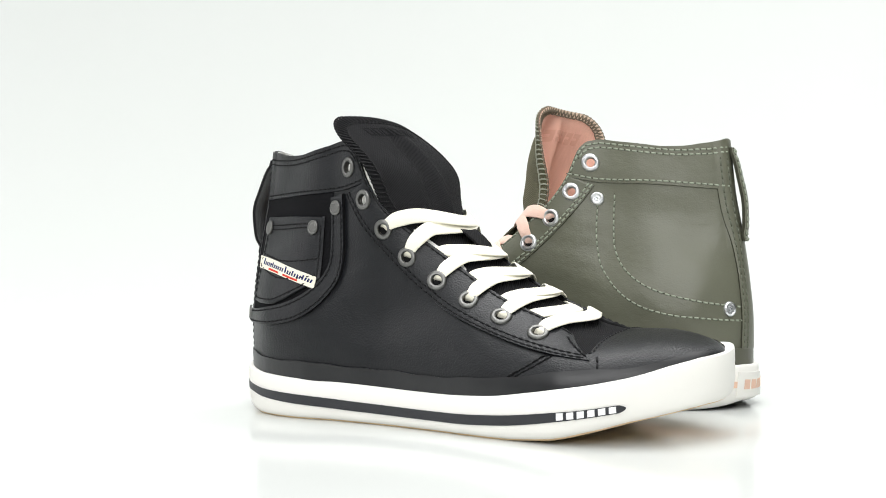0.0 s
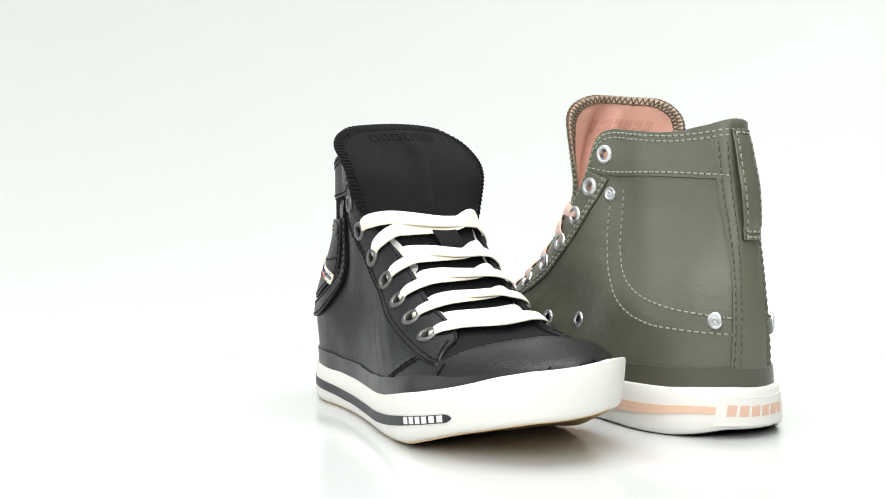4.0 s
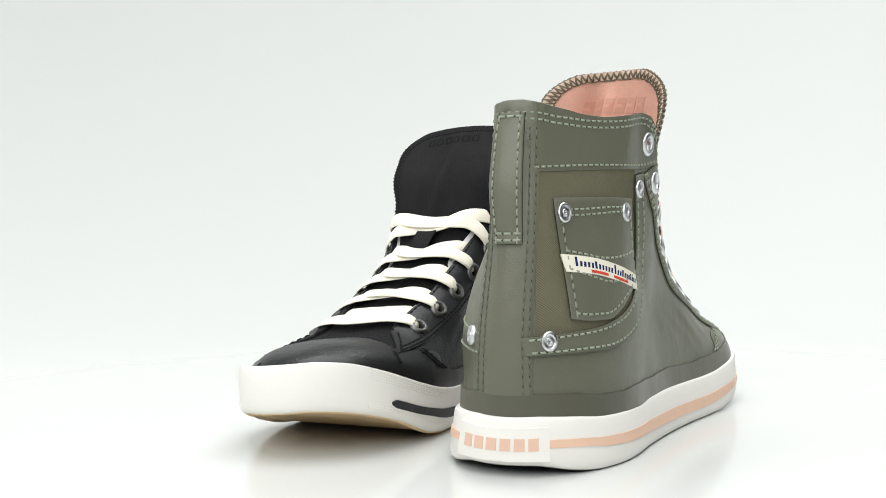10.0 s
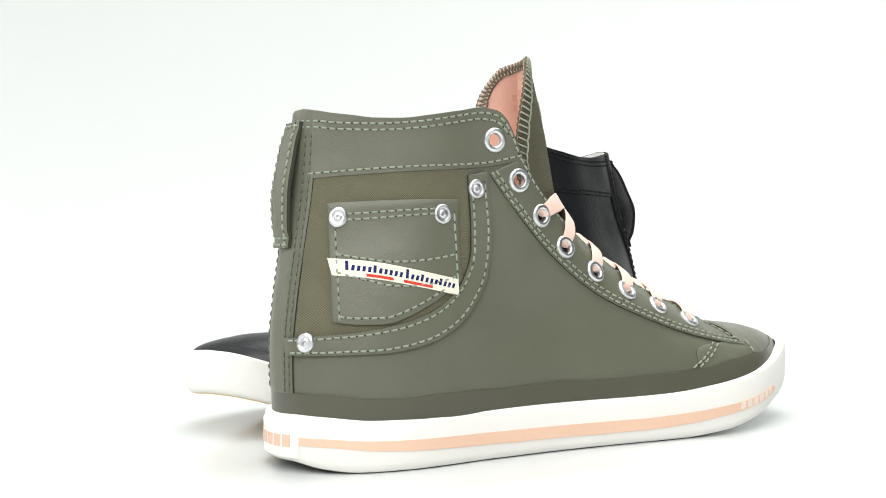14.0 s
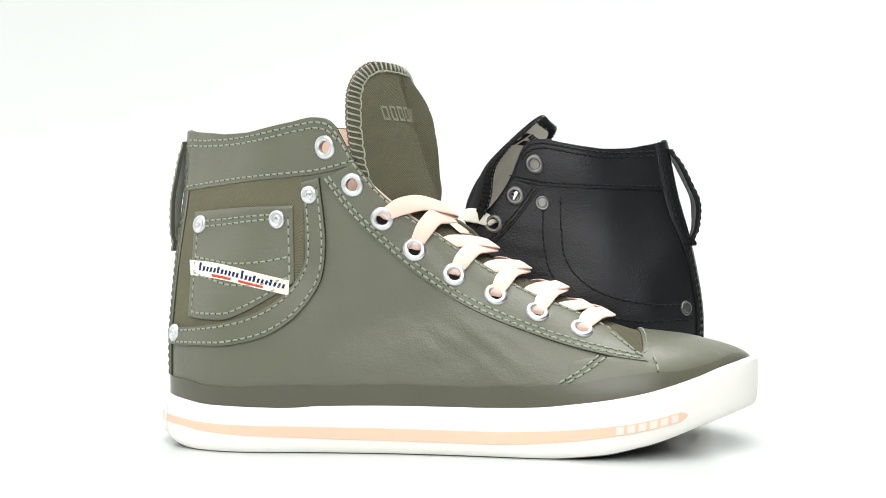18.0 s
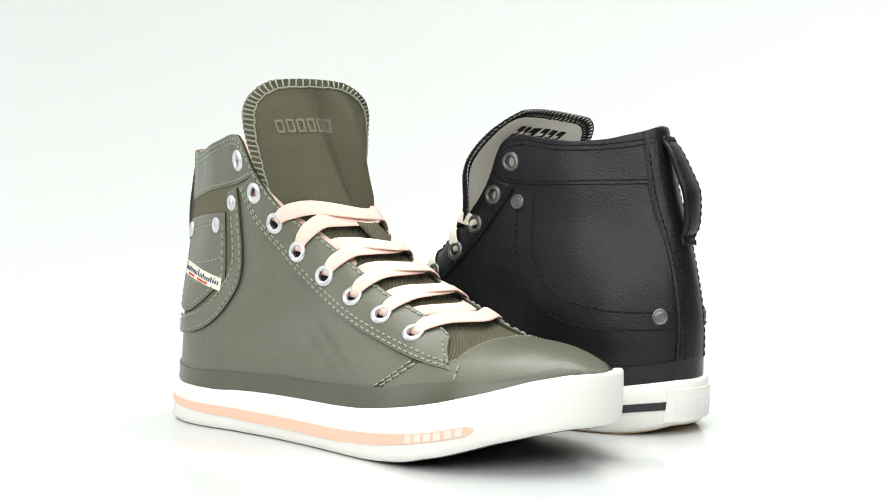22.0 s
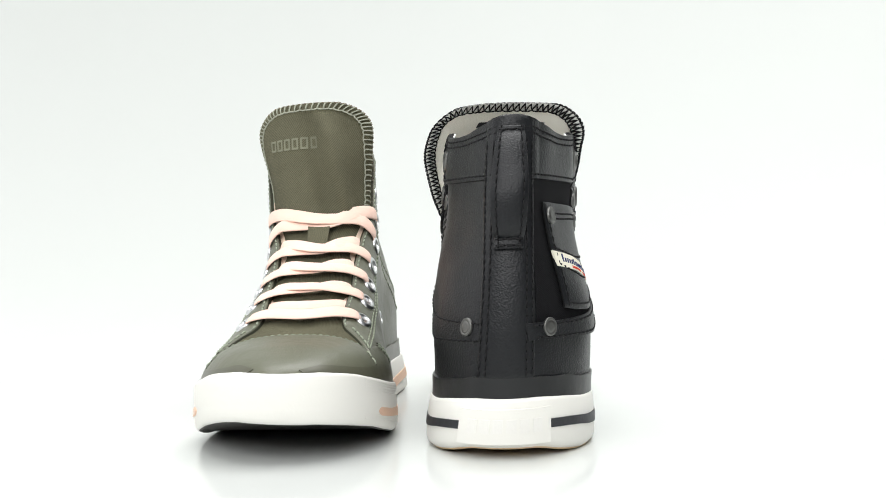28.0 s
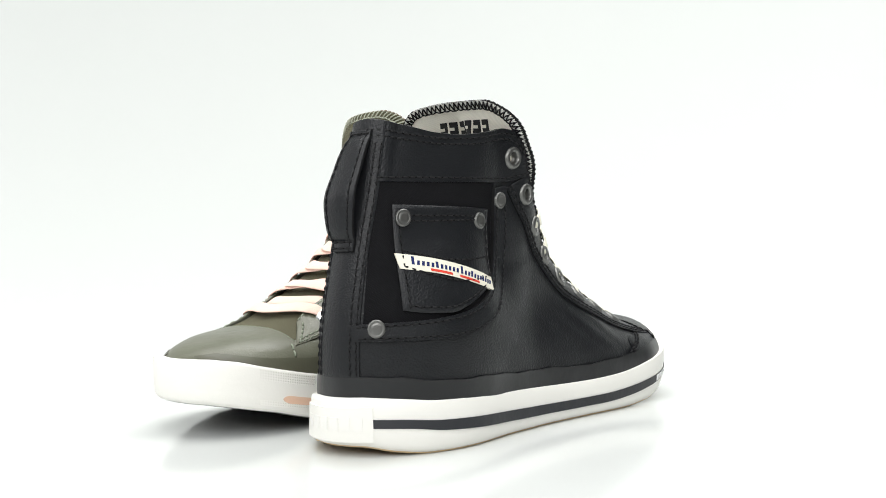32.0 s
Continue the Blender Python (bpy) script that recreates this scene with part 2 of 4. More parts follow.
LAST, HEEL, TOE = 295.5, 58.0, 78.0
WIDE = {-1: table((0, 42.6), (60, 43), (90, 40.6), (115, 40.8), (150, 44), (190, 50.4), (225, 54), (243, 52.3), (262, 47.5), (280, 43), (295, 40)),
        1: table((0, 38.3), (60, 37.3), (90, 36.2), (115, 35.6), (150, 38.2), (190, 45.8), (225, 50.5), (250, 50.5), (295, 48))}
RIDGE = table((0, 330), (85, 300), (97, 210), (108, 168), (120, 143), (135, 122), (153, 103), (172, 88.5), (191, 76.5), (212, 66),
              (228, 57), (240, 53.5), (252, 52.5), (264, 51.5), (276, 49), (285, 46.3), (292, 43), (295.5, 40))
BOX = table((0, 12), (90, 12), (107, 8), (120, 5), (135, 3.5), (153, 2.7), (172, 2.35), (191, 2.15), (212, 1.95), (235, 2.3), (260, 2.6), (295, 2.6))
LEAN = table((20, 0), (50, 0.8), (73, 3), (98, 6), (126, 9.5), (155, 10.5))
COLLAR = table((0, 155), (3, 153.6), (9, 152.2), (17, 150.9), (30, 149.3), (45, 149), (60, 150.4), (75, 152.8), (87, 155), (94, 154.4), (99.5, 150.8), (104, 143.5), (109, 134),
               (124, 116), (142, 102.5), (160, 89.5), (186, 73), (206, 64), (221, 56), (232, 48.5), (244, 37))
FOX = table((0, 25), (12, 23.3), (30, 20.8), (60, 19.6), (160, 19.6), (190, 20.3), (212, 22.5), (238, 27), (256, 31.5), (270, 35.5), (282, 39), (293, 41))
SPRING = table((0, 3.2), (10, 1.2), (26, 0), (195, 0), (222, 1.6), (245, 6), (265, 10.7), (285, 15.4), (294, 17))
LINE = table((0, 13.5), (12, 12.2), (30, 9.8), (60, 8.3), (110, 7.2), (170, 6.8), (200, 7.8), (233, 11.5), (262, 18), (280, 22))
BASE = 18.0


def heel_round(x):
    return np.sqrt(np.clip(1 - (1 - np.clip(x / HEEL, 0, 1)) ** 2, 0, 1))


def toe_round(x, last=LAST):
    t = np.clip((x - (last - TOE)) / TOE, 0, 1)
    return (1 - t ** 2.35) ** (1 / 2.35)


def half(x, side):
    """Half width of the upper at its foot."""
    return (WIDE[side](x) - 2.5) * heel_round(x) * toe_round(x)


def smooth(a, b, v):
    t = np.clip((np.asarray(v, float) - a) / (b - a), 0, 1)
    return t * t * (3 - 2 * t)


def sway(x, z):
    return -3.6 * smooth(60, 130, z) * smooth(0, 100, x) * (1 - smooth(105, 160, x))


def station(q):
    """Plan parameter to station: the heel's rounding is an ellipse, so that steps stay even round it."""
    q = np.asarray(q, float)
    return np.where(np.abs(q) < 90, HEEL * (1 - np.cos(np.radians(np.minimum(np.abs(q), 90)))), HEEL + np.abs(q) - 90)


def to_q(x, side):
    x = np.asarray(x, float)
    return side * np.where(x < HEEL, np.degrees(np.arccos(np.clip(1 - x / HEEL, -1, 1))), 90 + x - HEEL)


def shell(q, z):
    """A point of the upper's outside: plan parameter q (outer side negative), height z."""
    q, z = np.broadcast_arrays(np.asarray(q, float), np.asarray(z, float))
    x = station(q)
    w = np.where(q < 0, half(x, -1), half(x, 1))
    ridge, m = RIDGE(x), BOX(x)
    a = np.clip((z - BASE) / (ridge - BASE), 0, 0.9999)
    k = (1 - a ** m) ** (1 / m)
    k = k * (1 - 0.09 * smooth(30, 110, z) * (1 - smooth(80, 110, x)))
    k = k * (1 - np.where(q < 0, 0.2, 0.24) * smooth(62, 116, z) * smooth(1, 10, x) * (1 - smooth(24, 70, x)))
    k = k * (1 - 0.085 * np.exp(-((x - 122) / 30) ** 2 - ((z - 62) / 20) ** 2))
    k = k * (1 + np.where(q < 0, 0.145, 0.12) * np.exp(-((z - 62) / 30) ** 2) * smooth(10, 36, x) * (1 - smooth(80, 125, x)))
    dent = (0.35 * np.sin(x * 0.13 + z * 0.08) + 0.3 * np.sin(z * 0.17 - x * 0.06 + 2)) * smooth(8, 30, x) * smooth(34, 50, z) * (1 - smooth(190, 230, x))
    dent = dent + 0.22 * np.sin((x * 0.62 + z * 0.8) * 0.62) * np.exp(-((x - 168) / 26) ** 2 - ((z - 50 + (x - 168) * 0.2) / 11) ** 2)
    dent = dent + 0.15 * np.sin((z * 0.9 - x * 0.25) * 0.55) * np.exp(-((x - 105) / 22) ** 2 - ((z - 88) / 22) ** 2)
    y = np.where(q < 0, -1, 1) * (w * k + dent) + sway(x, z)
    return np.stack([x + LEAN(z) * (1 - smooth(0, 75, x)), y, z], -1)


def lifted(fn, a, b, d, ea=0.4, eb=0.4):
    """fn(a, b), moved d millimetres along its outward normal."""
    p = fn(a, b)
    n = np.cross(fn(a + ea, b) - fn(a - ea, b), fn(a, b + eb) - fn(a, b - eb))
    n /= np.linalg.norm(n, axis=-1, keepdims=True) + 1e-9
    n = -n if fn is shell else n
    return p + n * np.asarray(d, float)[..., None], n


def on_side(x, z, side, d):
    """A point on the side of the upper, given in side view."""
    x, z, d = np.broadcast_arrays(np.asarray(x, float), np.asarray(z, float), np.asarray(d, float))
    s = x.copy()
    for _ in range(12):
        s = np.clip(x - LEAN(z) * (1 - smooth(0, 75, s)), 0.02, LAST - 0.5)
    return lifted(shell, to_q(s, side), z, d)[0]


def on_back(y, z, d):
    """A point on the back of the heel, given as seen from behind."""
    y, z, d = np.broadcast_arrays(np.asarray(y, float), np.asarray(z, float), np.asarray(d, float))
    lo, hi = np.full(y.shape, -80.0), np.full(y.shape, 80.0)
    for _ in range(30):
        mid = (lo + hi) / 2
        less = shell(mid, z)[..., 1] < y
        lo, hi = np.where(less, mid, lo), np.where(less, hi, mid)
    return lifted(shell, (lo + hi) / 2, z, d)[0]


def arch(x, a):
    """A point of the closed form over the instep and toe: angle a from the outer foot over the top, in degrees."""
    x, a = np.broadcast_arrays(np.asarray(x, float), np.asarray(a, float))
    c, s = np.cos(np.radians(a)), np.sin(np.radians(a))
    m, w = BOX(x), np.where(c > 0, half(x, -1), half(x, 1))
    z = BASE + (RIDGE(x) - BASE) * np.abs(s) ** (2 / m)
    return np.stack([x, -np.sign(c) * w * np.abs(c) ** (2 / m) + sway(x, z), z], -1)


def angle_of(x, z, side):
    m = BOX(x)
    s = np.clip((z - BASE) / (RIDGE(x) - BASE), 0, 1) ** (m / 2)
    a = np.degrees(np.arcsin(s))
    return a if side < 0 else 180 - a


RAW = {}


def slab(name, fn, nu, nv, top, bottom, mat, parent, label="", su=None, sv=None, sharp=45, holes=(), bore=4.2, edge=0.0):
    """A sheet with thickness: fn(u, v, d) gives its points, from bottom to top; holes are punched round the points given."""
    u = np.linspace(0, 1, nu) if su is None else su
    w = np.linspace(0, 1, nv) if sv is None else sv
    if edge:
        probe = fn(np.array([0.0, 0.25, 0.5, 0.75, 1.0] * 2), np.array([0.5] * 5 + [0.0, 0.25, 0.5, 0.75, 1.0]), np.zeros(10))
        span = np.linalg.norm(np.diff(probe, axis=0), axis=1)
        eu, ev = edge / span[:4].sum(), edge / span[5:].sum()
        u = np.concatenate([[0, eu], u[1:-1][(u[1:-1] > 1.5 * eu) & (u[1:-1] < 1 - 1.5 * eu)], [1 - eu, 1]])
        w = np.concatenate([[0, ev], w[1:-1][(w[1:-1] > 1.5 * ev) & (w[1:-1] < 1 - 1.5 * ev)], [1 - ev, 1]])
    uu, vv = np.meshgrid(u, w, indexing="ij")
    nu, nv = len(u), len(w)
    high = np.full(uu.shape, float(top))
    if edge:
        high[[0, -1], :] -= edge * 0.7
        high[:, [0, -1]] = top - edge * 0.7
    a, b = fn(uu, vv, high), fn(uu, vv, np.full(uu.shape, float(bottom)))
    verts = np.concatenate([a.reshape(-1, 3), b.reshape(-1, 3)])
    n, faces = nu * nv, []
    mid = (a[:-1, :-1] + a[1:, 1:]) / 2
    keep = np.ones(mid.shape[:2], bool)
    for h in holes:
        keep &= np.linalg.norm(mid - np.asarray(h), axis=-1) > bore
    for i in range(nu - 1):
        for j in range(nv - 1):
            if keep[i, j]:
                k = i * nv + j
                faces.append((k, k + nv, k + nv + 1, k + 1))
                faces.append((n + k, n + k + 1, n + k + nv + 1, n + k + nv))
    rim = [i * nv for i in range(nu)] + [(nu - 1) * nv + j for j in range(1, nv)]
    rim += [i * nv + nv - 1 for i in range(nu - 2, -1, -1)] + [j for j in range(nv - 2, 0, -1)]
    for i, k in enumerate(rim):
        l = rim[(i + 1) % len(rim)]
        faces.append((k, k + n, l + n, l))
    ob = mesh_object(name, verts, faces, mat, parent, label, sharp)
    if mat.name in RAW:
        ob.data.materials.append(RAW[mat.name])
        index = np.zeros(len(faces), int)
        index[-len(rim):] = 1
        ob.data.polygons.foreach_set("material_index", index)
    long_u = np.linalg.norm(np.diff(a, axis=0), axis=-1).sum(0).mean() * 0.001
    long_v = np.linalg.norm(np.diff(a, axis=1), axis=-1).sum(1).mean() * 0.001
    flat = np.stack([uu.ravel() * long_u, vv.ravel() * long_v], -1)
    flat = np.concatenate([flat, flat])
    index = np.empty(len(ob.data.loops), int)
    ob.data.loops.foreach_get("vertex_index", index)
    ob.data.uv_layers.new(name="weave").data.foreach_set("uv", flat[index].ravel())
    return ob


def path(pts, n):
    """n points evenly along a smooth line through pts."""
    pts = np.array(pts, float)
    t = np.concatenate([[0], np.cumsum(np.linalg.norm(np.diff(pts, axis=0), axis=1))])
    fns = [table(*zip(t, pts[:, k])) for k in range(pts.shape[1])]
    fine = np.stack([g(np.linspace(0, t[-1], 400)) for g in fns], -1)
    s = np.concatenate([[0], np.cumsum(np.linalg.norm(np.diff(fine, axis=0), axis=1))])
    return np.stack([np.interp(np.linspace(0, s[-1], n), s, fine[:, k]) for k in range(pts.shape[1])], -1)


def along(lo, hi):
    """A patch between two lines of the side view."""
    lo, hi = path(lo, 120), path(hi, 120)
    g = np.linspace(0, 1, 120)

    def fn(u, v):
        a = np.stack([np.interp(u, g, lo[:, 0]), np.interp(u, g, lo[:, 1])], -1)
        b = np.stack([np.interp(u, g, hi[:, 0]), np.interp(u, g, hi[:, 1])], -1)
        return a + (b - a) * np.asarray(v)[..., None]
    return fn


def tubes(lines, r, sides=5, capped=True):
    """Round strands along lines of points."""
    verts, faces = [], []
    for pts in lines:
        pts = np.asarray(pts, float)
        t = np.gradient(pts, axis=0)
        t /= np.linalg.norm(t, axis=1, keepdims=True) + 1e-9
        ref = np.array([0.31, 0.52, 0.79])
        n = np.cross(t, ref)
        n /= np.linalg.norm(n, axis=1, keepdims=True) + 1e-9
        b = np.cross(t, n)
        k = len(verts)
        for i in range(len(pts)):
            for j in range(sides):
                a = 2 * math.pi * j / sides
                verts.append(pts[i] + r * (math.cos(a) * n[i] + math.sin(a) * b[i]))
        for i in range(len(pts) - 1):
            for j in range(sides):
                l = (j + 1) % sides
                faces.append((k + i * sides + j, k + i * sides + l, k + (i + 1) * sides + l, k + (i + 1) * sides + j))
        if capped:
            faces.append(tuple(k + j for j in range(sides))[::-1])
            faces.append(tuple(k + (len(pts) - 1) * sides + j for j in range(sides)))
    return verts, faces


def stitches(lines, length=2.7, gap=1.15, r=0.58, holes=False):
    """Sewn dashes along lines of surface points, each dipping in at both ends, or dark dashes for the shade of the
    needle holes between them.
    """
    out = []
    for pts, nrm in lines:
        s = np.concatenate([[0], np.cumsum(np.linalg.norm(np.diff(pts, axis=0), axis=1))])
        k = max(1, int(s[-1] / (length + gap)))
        step = s[-1] / k
        for i in range(k):
            q = i * step + (np.array([step - gap - 0.35, step - gap * 0.5, step + 0.35]) if holes else np.linspace(0, step - gap, 4))
            p = np.stack([np.interp(q, s, pts[:, j]) for j in range(3)], -1)
            n = np.stack([np.interp(q, s, nrm[:, j]) for j in range(3)], -1)
            dip = np.array([-0.2, -0.12, -0.2]) if holes else np.array([-0.32, 0.2, 0.2, -0.32])
            out.append(p + n * dip[:, None])
    return tubes(out, r, 4)


def side_line(pts, side, d, n=160):
    p = path(pts, n)
    a = on_side(p[:, 0], p[:, 1], side, d)
    b = on_side(p[:, 0], p[:, 1], side, d + 1)
    return a, b - a


def back_line(pts, d, n=120):
    p = path(pts, n)
    a, b = on_back(p[:, 0], p[:, 1], d), on_back(p[:, 0], p[:, 1], d + 1)
    return a, b - a


def turned(profile, centre, normal, seg=24):
    """A turned piece (rings of radius, height) set on a point along a normal."""
    n = Vector(normal).normalized()
    m = np.array(n.to_track_quat("Z", "Y").to_matrix())
    a = np.arange(seg) * 2 * math.pi / seg
    verts, faces = [], []
    for r, h in profile:
        ring = np.stack([r * np.cos(a), r * np.sin(a), np.full(seg, h)], -1) @ m.T + np.asarray(centre)
        verts.extend(ring)
    for i in range(len(profile) - 1):
        for j in range(seg):
            l = (j + 1) % seg
            faces.append((i * seg + j, i * seg + l, (i + 1) * seg + l, (i + 1) * seg + j))
    if profile[-1][0] < 0.6:
        faces.append(tuple((len(profile) - 1) * seg + j for j in range(seg)))
    return verts, faces


EYELET = [(2.9, -3.2), (2.9, -1.5), (2.9, 0.6), (3.3, 1.15), (4.2, 1.3), (5.1, 1.0), (5.6, 0.35), (5.7, -0.4)]
RIVET = [(4.3, -0.3), (4.3, 0.9), (3.9, 1.5), (3.1, 1.7), (2.7, 1.3), (1.7, 1.3), (1.4, 1.7), (1.0, 1.7), (0.75, 0.6), (0.3, 0.5)]
CAP = [(4.3, -0.3), (4.3, 0.8), (4.0, 1.15), (3.5, 1.3), (3.1, 1.05), (2.7, 1.05), (2.3, 1.35), (1.4, 1.2), (0.3, 1.3)]
OUTER_EYES = [(94, 141), (107.3, 123.5), (120.6, 107.8), (135.2, 93), (153.2, 81), (172.3, 71.2), (191.4, 63), (211.8, 55)]


def plan_loop(grow, n=130, last=298.6, back=-4.2):
    """Outline of the sole in plan, grown by some millimetres: heel, outer side, toe, inner side."""
    t = np.linspace(0, 1, n)
    x = back + (last - back) * (0.5 - 0.5 * np.cos(math.pi * t))
    s = (x - back) / (last - back) * LAST
    rim = {k: WIDE[k](s) * np.sqrt(np.clip(1 - (1 - np.clip((x - back) / HEEL, 0, 1)) ** 2, 0, 1)) * toe_round(x, last) for k in (-1, 1)}
    p = np.concatenate([np.stack([x, -rim[-1]], -1), np.stack([x, rim[1]], -1)[-2:0:-1]])
    d = np.roll(p, -1, 0) - np.roll(p, 1, 0)
    nrm = np.stack([-d[:, 1], d[:, 0]], -1) * -1
    nrm /= np.linalg.norm(nrm, axis=1, keepdims=True)
    return p + nrm * grow, nrm


def ring_mesh(rows):
    """Closed rings, one above the other, joined to a band."""
    n = len(rows[0])
    verts = np.concatenate(rows)
    faces = [(i * n + j, i * n + (j + 1) % n, (i + 1) * n + (j + 1) % n, (i + 1) * n + j) for i in range(len(rows) - 1) for j in range(n)]
    return verts, faces


def wall_point(s, z, d):
    """Sole side wall: s runs along the outline (0 to 1 round), z height, d outward."""
    p, nrm = plan_loop(0.0)
    g = np.concatenate([[0], np.cumsum(np.linalg.norm(np.diff(np.vstack([p, p[:1]]), axis=0), axis=1))])
    g /= g[-1]
    pp, nn = np.vstack([p, p[:1]]), np.vstack([nrm, nrm[:1]])
    s = np.mod(s, 1.0)
    q = np.stack([np.interp(s, g, pp[:, 0]), np.interp(s, g, pp[:, 1])], -1)
    m = np.stack([np.interp(s, g, nn[:, 0]), np.interp(s, g, nn[:, 1])], -1)
    return np.concatenate([q + m * np.asarray(d)[..., None], np.asarray(z, float)[..., None]], -1)


def wall_s(x, side):
    """Where along the outline a given x lies."""
    p, _ = plan_loop(0.0)
    g = np.concatenate([[0], np.cumsum(np.linalg.norm(np.diff(np.vstack([p, p[:1]]), axis=0), axis=1))])
    g /= g[-1]
    k = int(np.argmax(p[:, 0]))
    if side < 0:
        return float(np.interp(x, p[:k + 1, 0], g[:k + 1]))
    return float(np.interp(-x, -p[k:, 0], g[k:-1]))


def sneaker(name, c, tongue, bow, label):
    shoe = tagged(new(name), label, "sneaker", "high-top sneakers on show")

    def add(part_name, geo, mat, parent=shoe, words="", sharp=45):
        return mesh_object(part_name, geo[0], geo[1], mat, parent, words, sharp)

    # sole: white side wall, tread plate, painted line
    p, nrm = plan_loop(0.0)
    x = p[:, 0]
    lo, hi = SPRING(x), FOX(x)

    welt = c["welt"]

    def row(h, o):
        return np.column_stack([p + nrm * o, lo + welt + (hi - lo - welt) * h])
    wall = add("foxing", ring_mesh([row(0.0, -5), row(0.0, -2.2), row(0.04, -0.9), row(0.12, -0.1), row(0.3, 0.25), row(0.7, 0.2), row(0.93, 0),
                                    row(0.985, -0.35), row(1.0, -0.9), row(1.0, -5)]), RUBBER, words="white rubber side wall")
    n = len(p)
    k = int(np.argmax(x))
    rings = [(-6.0, 0.9), (-4.6, 0.0), (-3.4, 0.0), (-2.6, 0.35), (-2.4, welt + 0.3), (-4.0, welt + 0.5)]
    verts = [q for o, up in rings for q in np.column_stack([p + nrm * o, lo + up])]
    tread = []
    for i in range(k):
        j = (n - i) % n
        tread.append((i, i + 1, (n - i - 1) % n, j) if i else (0, 1, n - 1))
    tread += [(h * n + i, (h + 1) * n + i, (h + 1) * n + (i + 1) % n, h * n + (i + 1) % n) for h in range(len(rings) - 1) for i in range(n)]
    add("outsole", (verts, tread), c["sole"], words="moulded rubber outsole")

    a, b = wall_s(260.5, -1), wall_s(259.5, 1) - 1

    def stripe(u, v, d):
        s = a + (b - a) * u
        q = wall_point(s, 0 * u, 0 * u)[..., 0]
        taper = np.sqrt(np.clip(np.minimum(u / 0.006, (1 - u) / 0.006), 0.02, 1))
        return wall_point(s, LINE(q) + (v - 0.5) * 4.1 * taper, d)
    slab("stripe", stripe, 0, 3, 0.75, -0.5, c["stripe"], shoe, su=np.concatenate([np.linspace(0, 0.008, 8), np.linspace(0.012, 0.988, 180), np.linspace(0.992, 1, 8)]))

    def heel_tab(u, v, d):
        s = 0.031 - 0.062 * u
        return wall_point(s, 5.5 + 15.5 * v, d)
    tab = slab("heel_patch", heel_tab, 16, 5, 0.95, -0.5, RUBBER, shoe, "white rubber heel patch with raised marks")
    for i in range(6):
        slab("raised_mark", lambda u, v, d, i=i: heel_tab(0.11 + 0.135 * i + 0.1 * u, 0.3 + 0.42 * v, d), 3, 3, 1.25, 0.8, c["mark"], tab)
    a0, a1 = wall_s(228, -1), wall_s(257, -1)
    for i in range(6):
        def mark(u, v, d, i=i):
            s = a0 + (a1 - a0) * (i + 0.16 + 0.68 * u) / 6
            q = wall_point(s, 0 * u, 0 * u)[..., 0]
            return wall_point(s, LINE(q) + (v - 0.5) * 3.3, d)
        slab("printed_mark", mark, 3, 3, 1.0, 0.3, c["print"], wall)

    t0, t1 = wall_s(272, 1), wall_s(206, 1)

    def bumper(u, v, d):
        s = t0 + (t1 - t0) * u
        q = wall_point(s, 0 * u, 0 * u)[..., 0]
        lo_, hi_ = SPRING(q), FOX(q)
        return wall_point(s, lo_ + (hi_ - lo_) * (0.16 + 0.78 * v), d)
    slab("toe_bumper", bumper, 40, 8, 0.2, -0.6, DIAMOND, shoe, "white rubber patch with a fine diamond grain")

    # strip between rubber and upper
    def guard(u, v, d):
        q = 322.6 * np.sign(2 * u - 1) * (1 - (1 - np.abs(2 * u - 1)) ** 2.0)
        s = station(q)
        z = FOX(s) - 2 + v * np.minimum(11.5 - 5.5 * smooth(225, 278, s), np.maximum(0.62 * (RIDGE(s) - FOX(s) + 2), 0.8)) * (1 + 0.03 * np.sin(q * 0.11) + 0.02 * np.sin(q * 0.27 + 1))
        return lifted(shell, q, z, d)[0]
    g = np.linspace(0, 1, 302)
    slab("mudguard", guard, 0, 6, 1.3, -1, c["guard"], shoe, "glossy strip above the sole", su=g)

    # quarters: the leather sides up to collar and lace edge
    eyes = {k: [on_side(x, z, k, 0.0) for x, z in OUTER_EYES] for k in (-1, 1)}
    for side, words in ((-1, "outer leather side"), (1, "inner leather side")):
        def quarter(u, v, d, side=side):
            q = side * (0.3 + 262 * u)
            s = station(q)
            return lifted(shell, q, 19 + (COLLAR(s) - 19) * v, d)[0]
        slab("quarter", quarter, 160, 62, 0.0, -1.6, c["leather"], shoe, words, holes=eyes[side])

        def lining(u, v, d, side=side):
            q = side * (0.3 + 257 * u)
            s = station(q)
            return lifted(shell, q, 40 + (COLLAR(s) + 3.0 * smooth(108, 125, s) - 0.3 - 40) * v, d)[0]
        slab("lining", lining, 150, 54, -1.5, -2.6, c["rim"], shoe, "pale textile lining", holes=eyes[side])

    # vamp and toe cap
    def vamp(u, v, d):
        a = 2 + 176 * v
        back = 206 + 34.5 * smooth(24, 50, np.minimum(a, 180 - a))
        x = back + (LAST - 0.4 - back) * (1 - (1 - u) ** 2.2)
        return lifted(arch, x, a, d)[0]
    slab("toe_cap", vamp, 36, 60, 0.75, -1.0, c["leather"], shoe, "smooth leather toe cap", edge=0.7)

    # tongue: lower part under the laces, then a standing flap
    def gusset(u, v, d):
        x = 138 + 106 * u
        return lifted(arch, x, 35 + 110 * v, d + 2.0 * smooth(212, 238, x) + 1.5 * np.sin(np.pi * v) ** 1.5 * (1 - smooth(215, 240, x)))[0]
    slab("tongue_base", gusset, 40, 24, -2.4, -4.0, c["canvas"], shoe, "twill tongue under the laces")
    make_tongue(shoe, c, tongue)

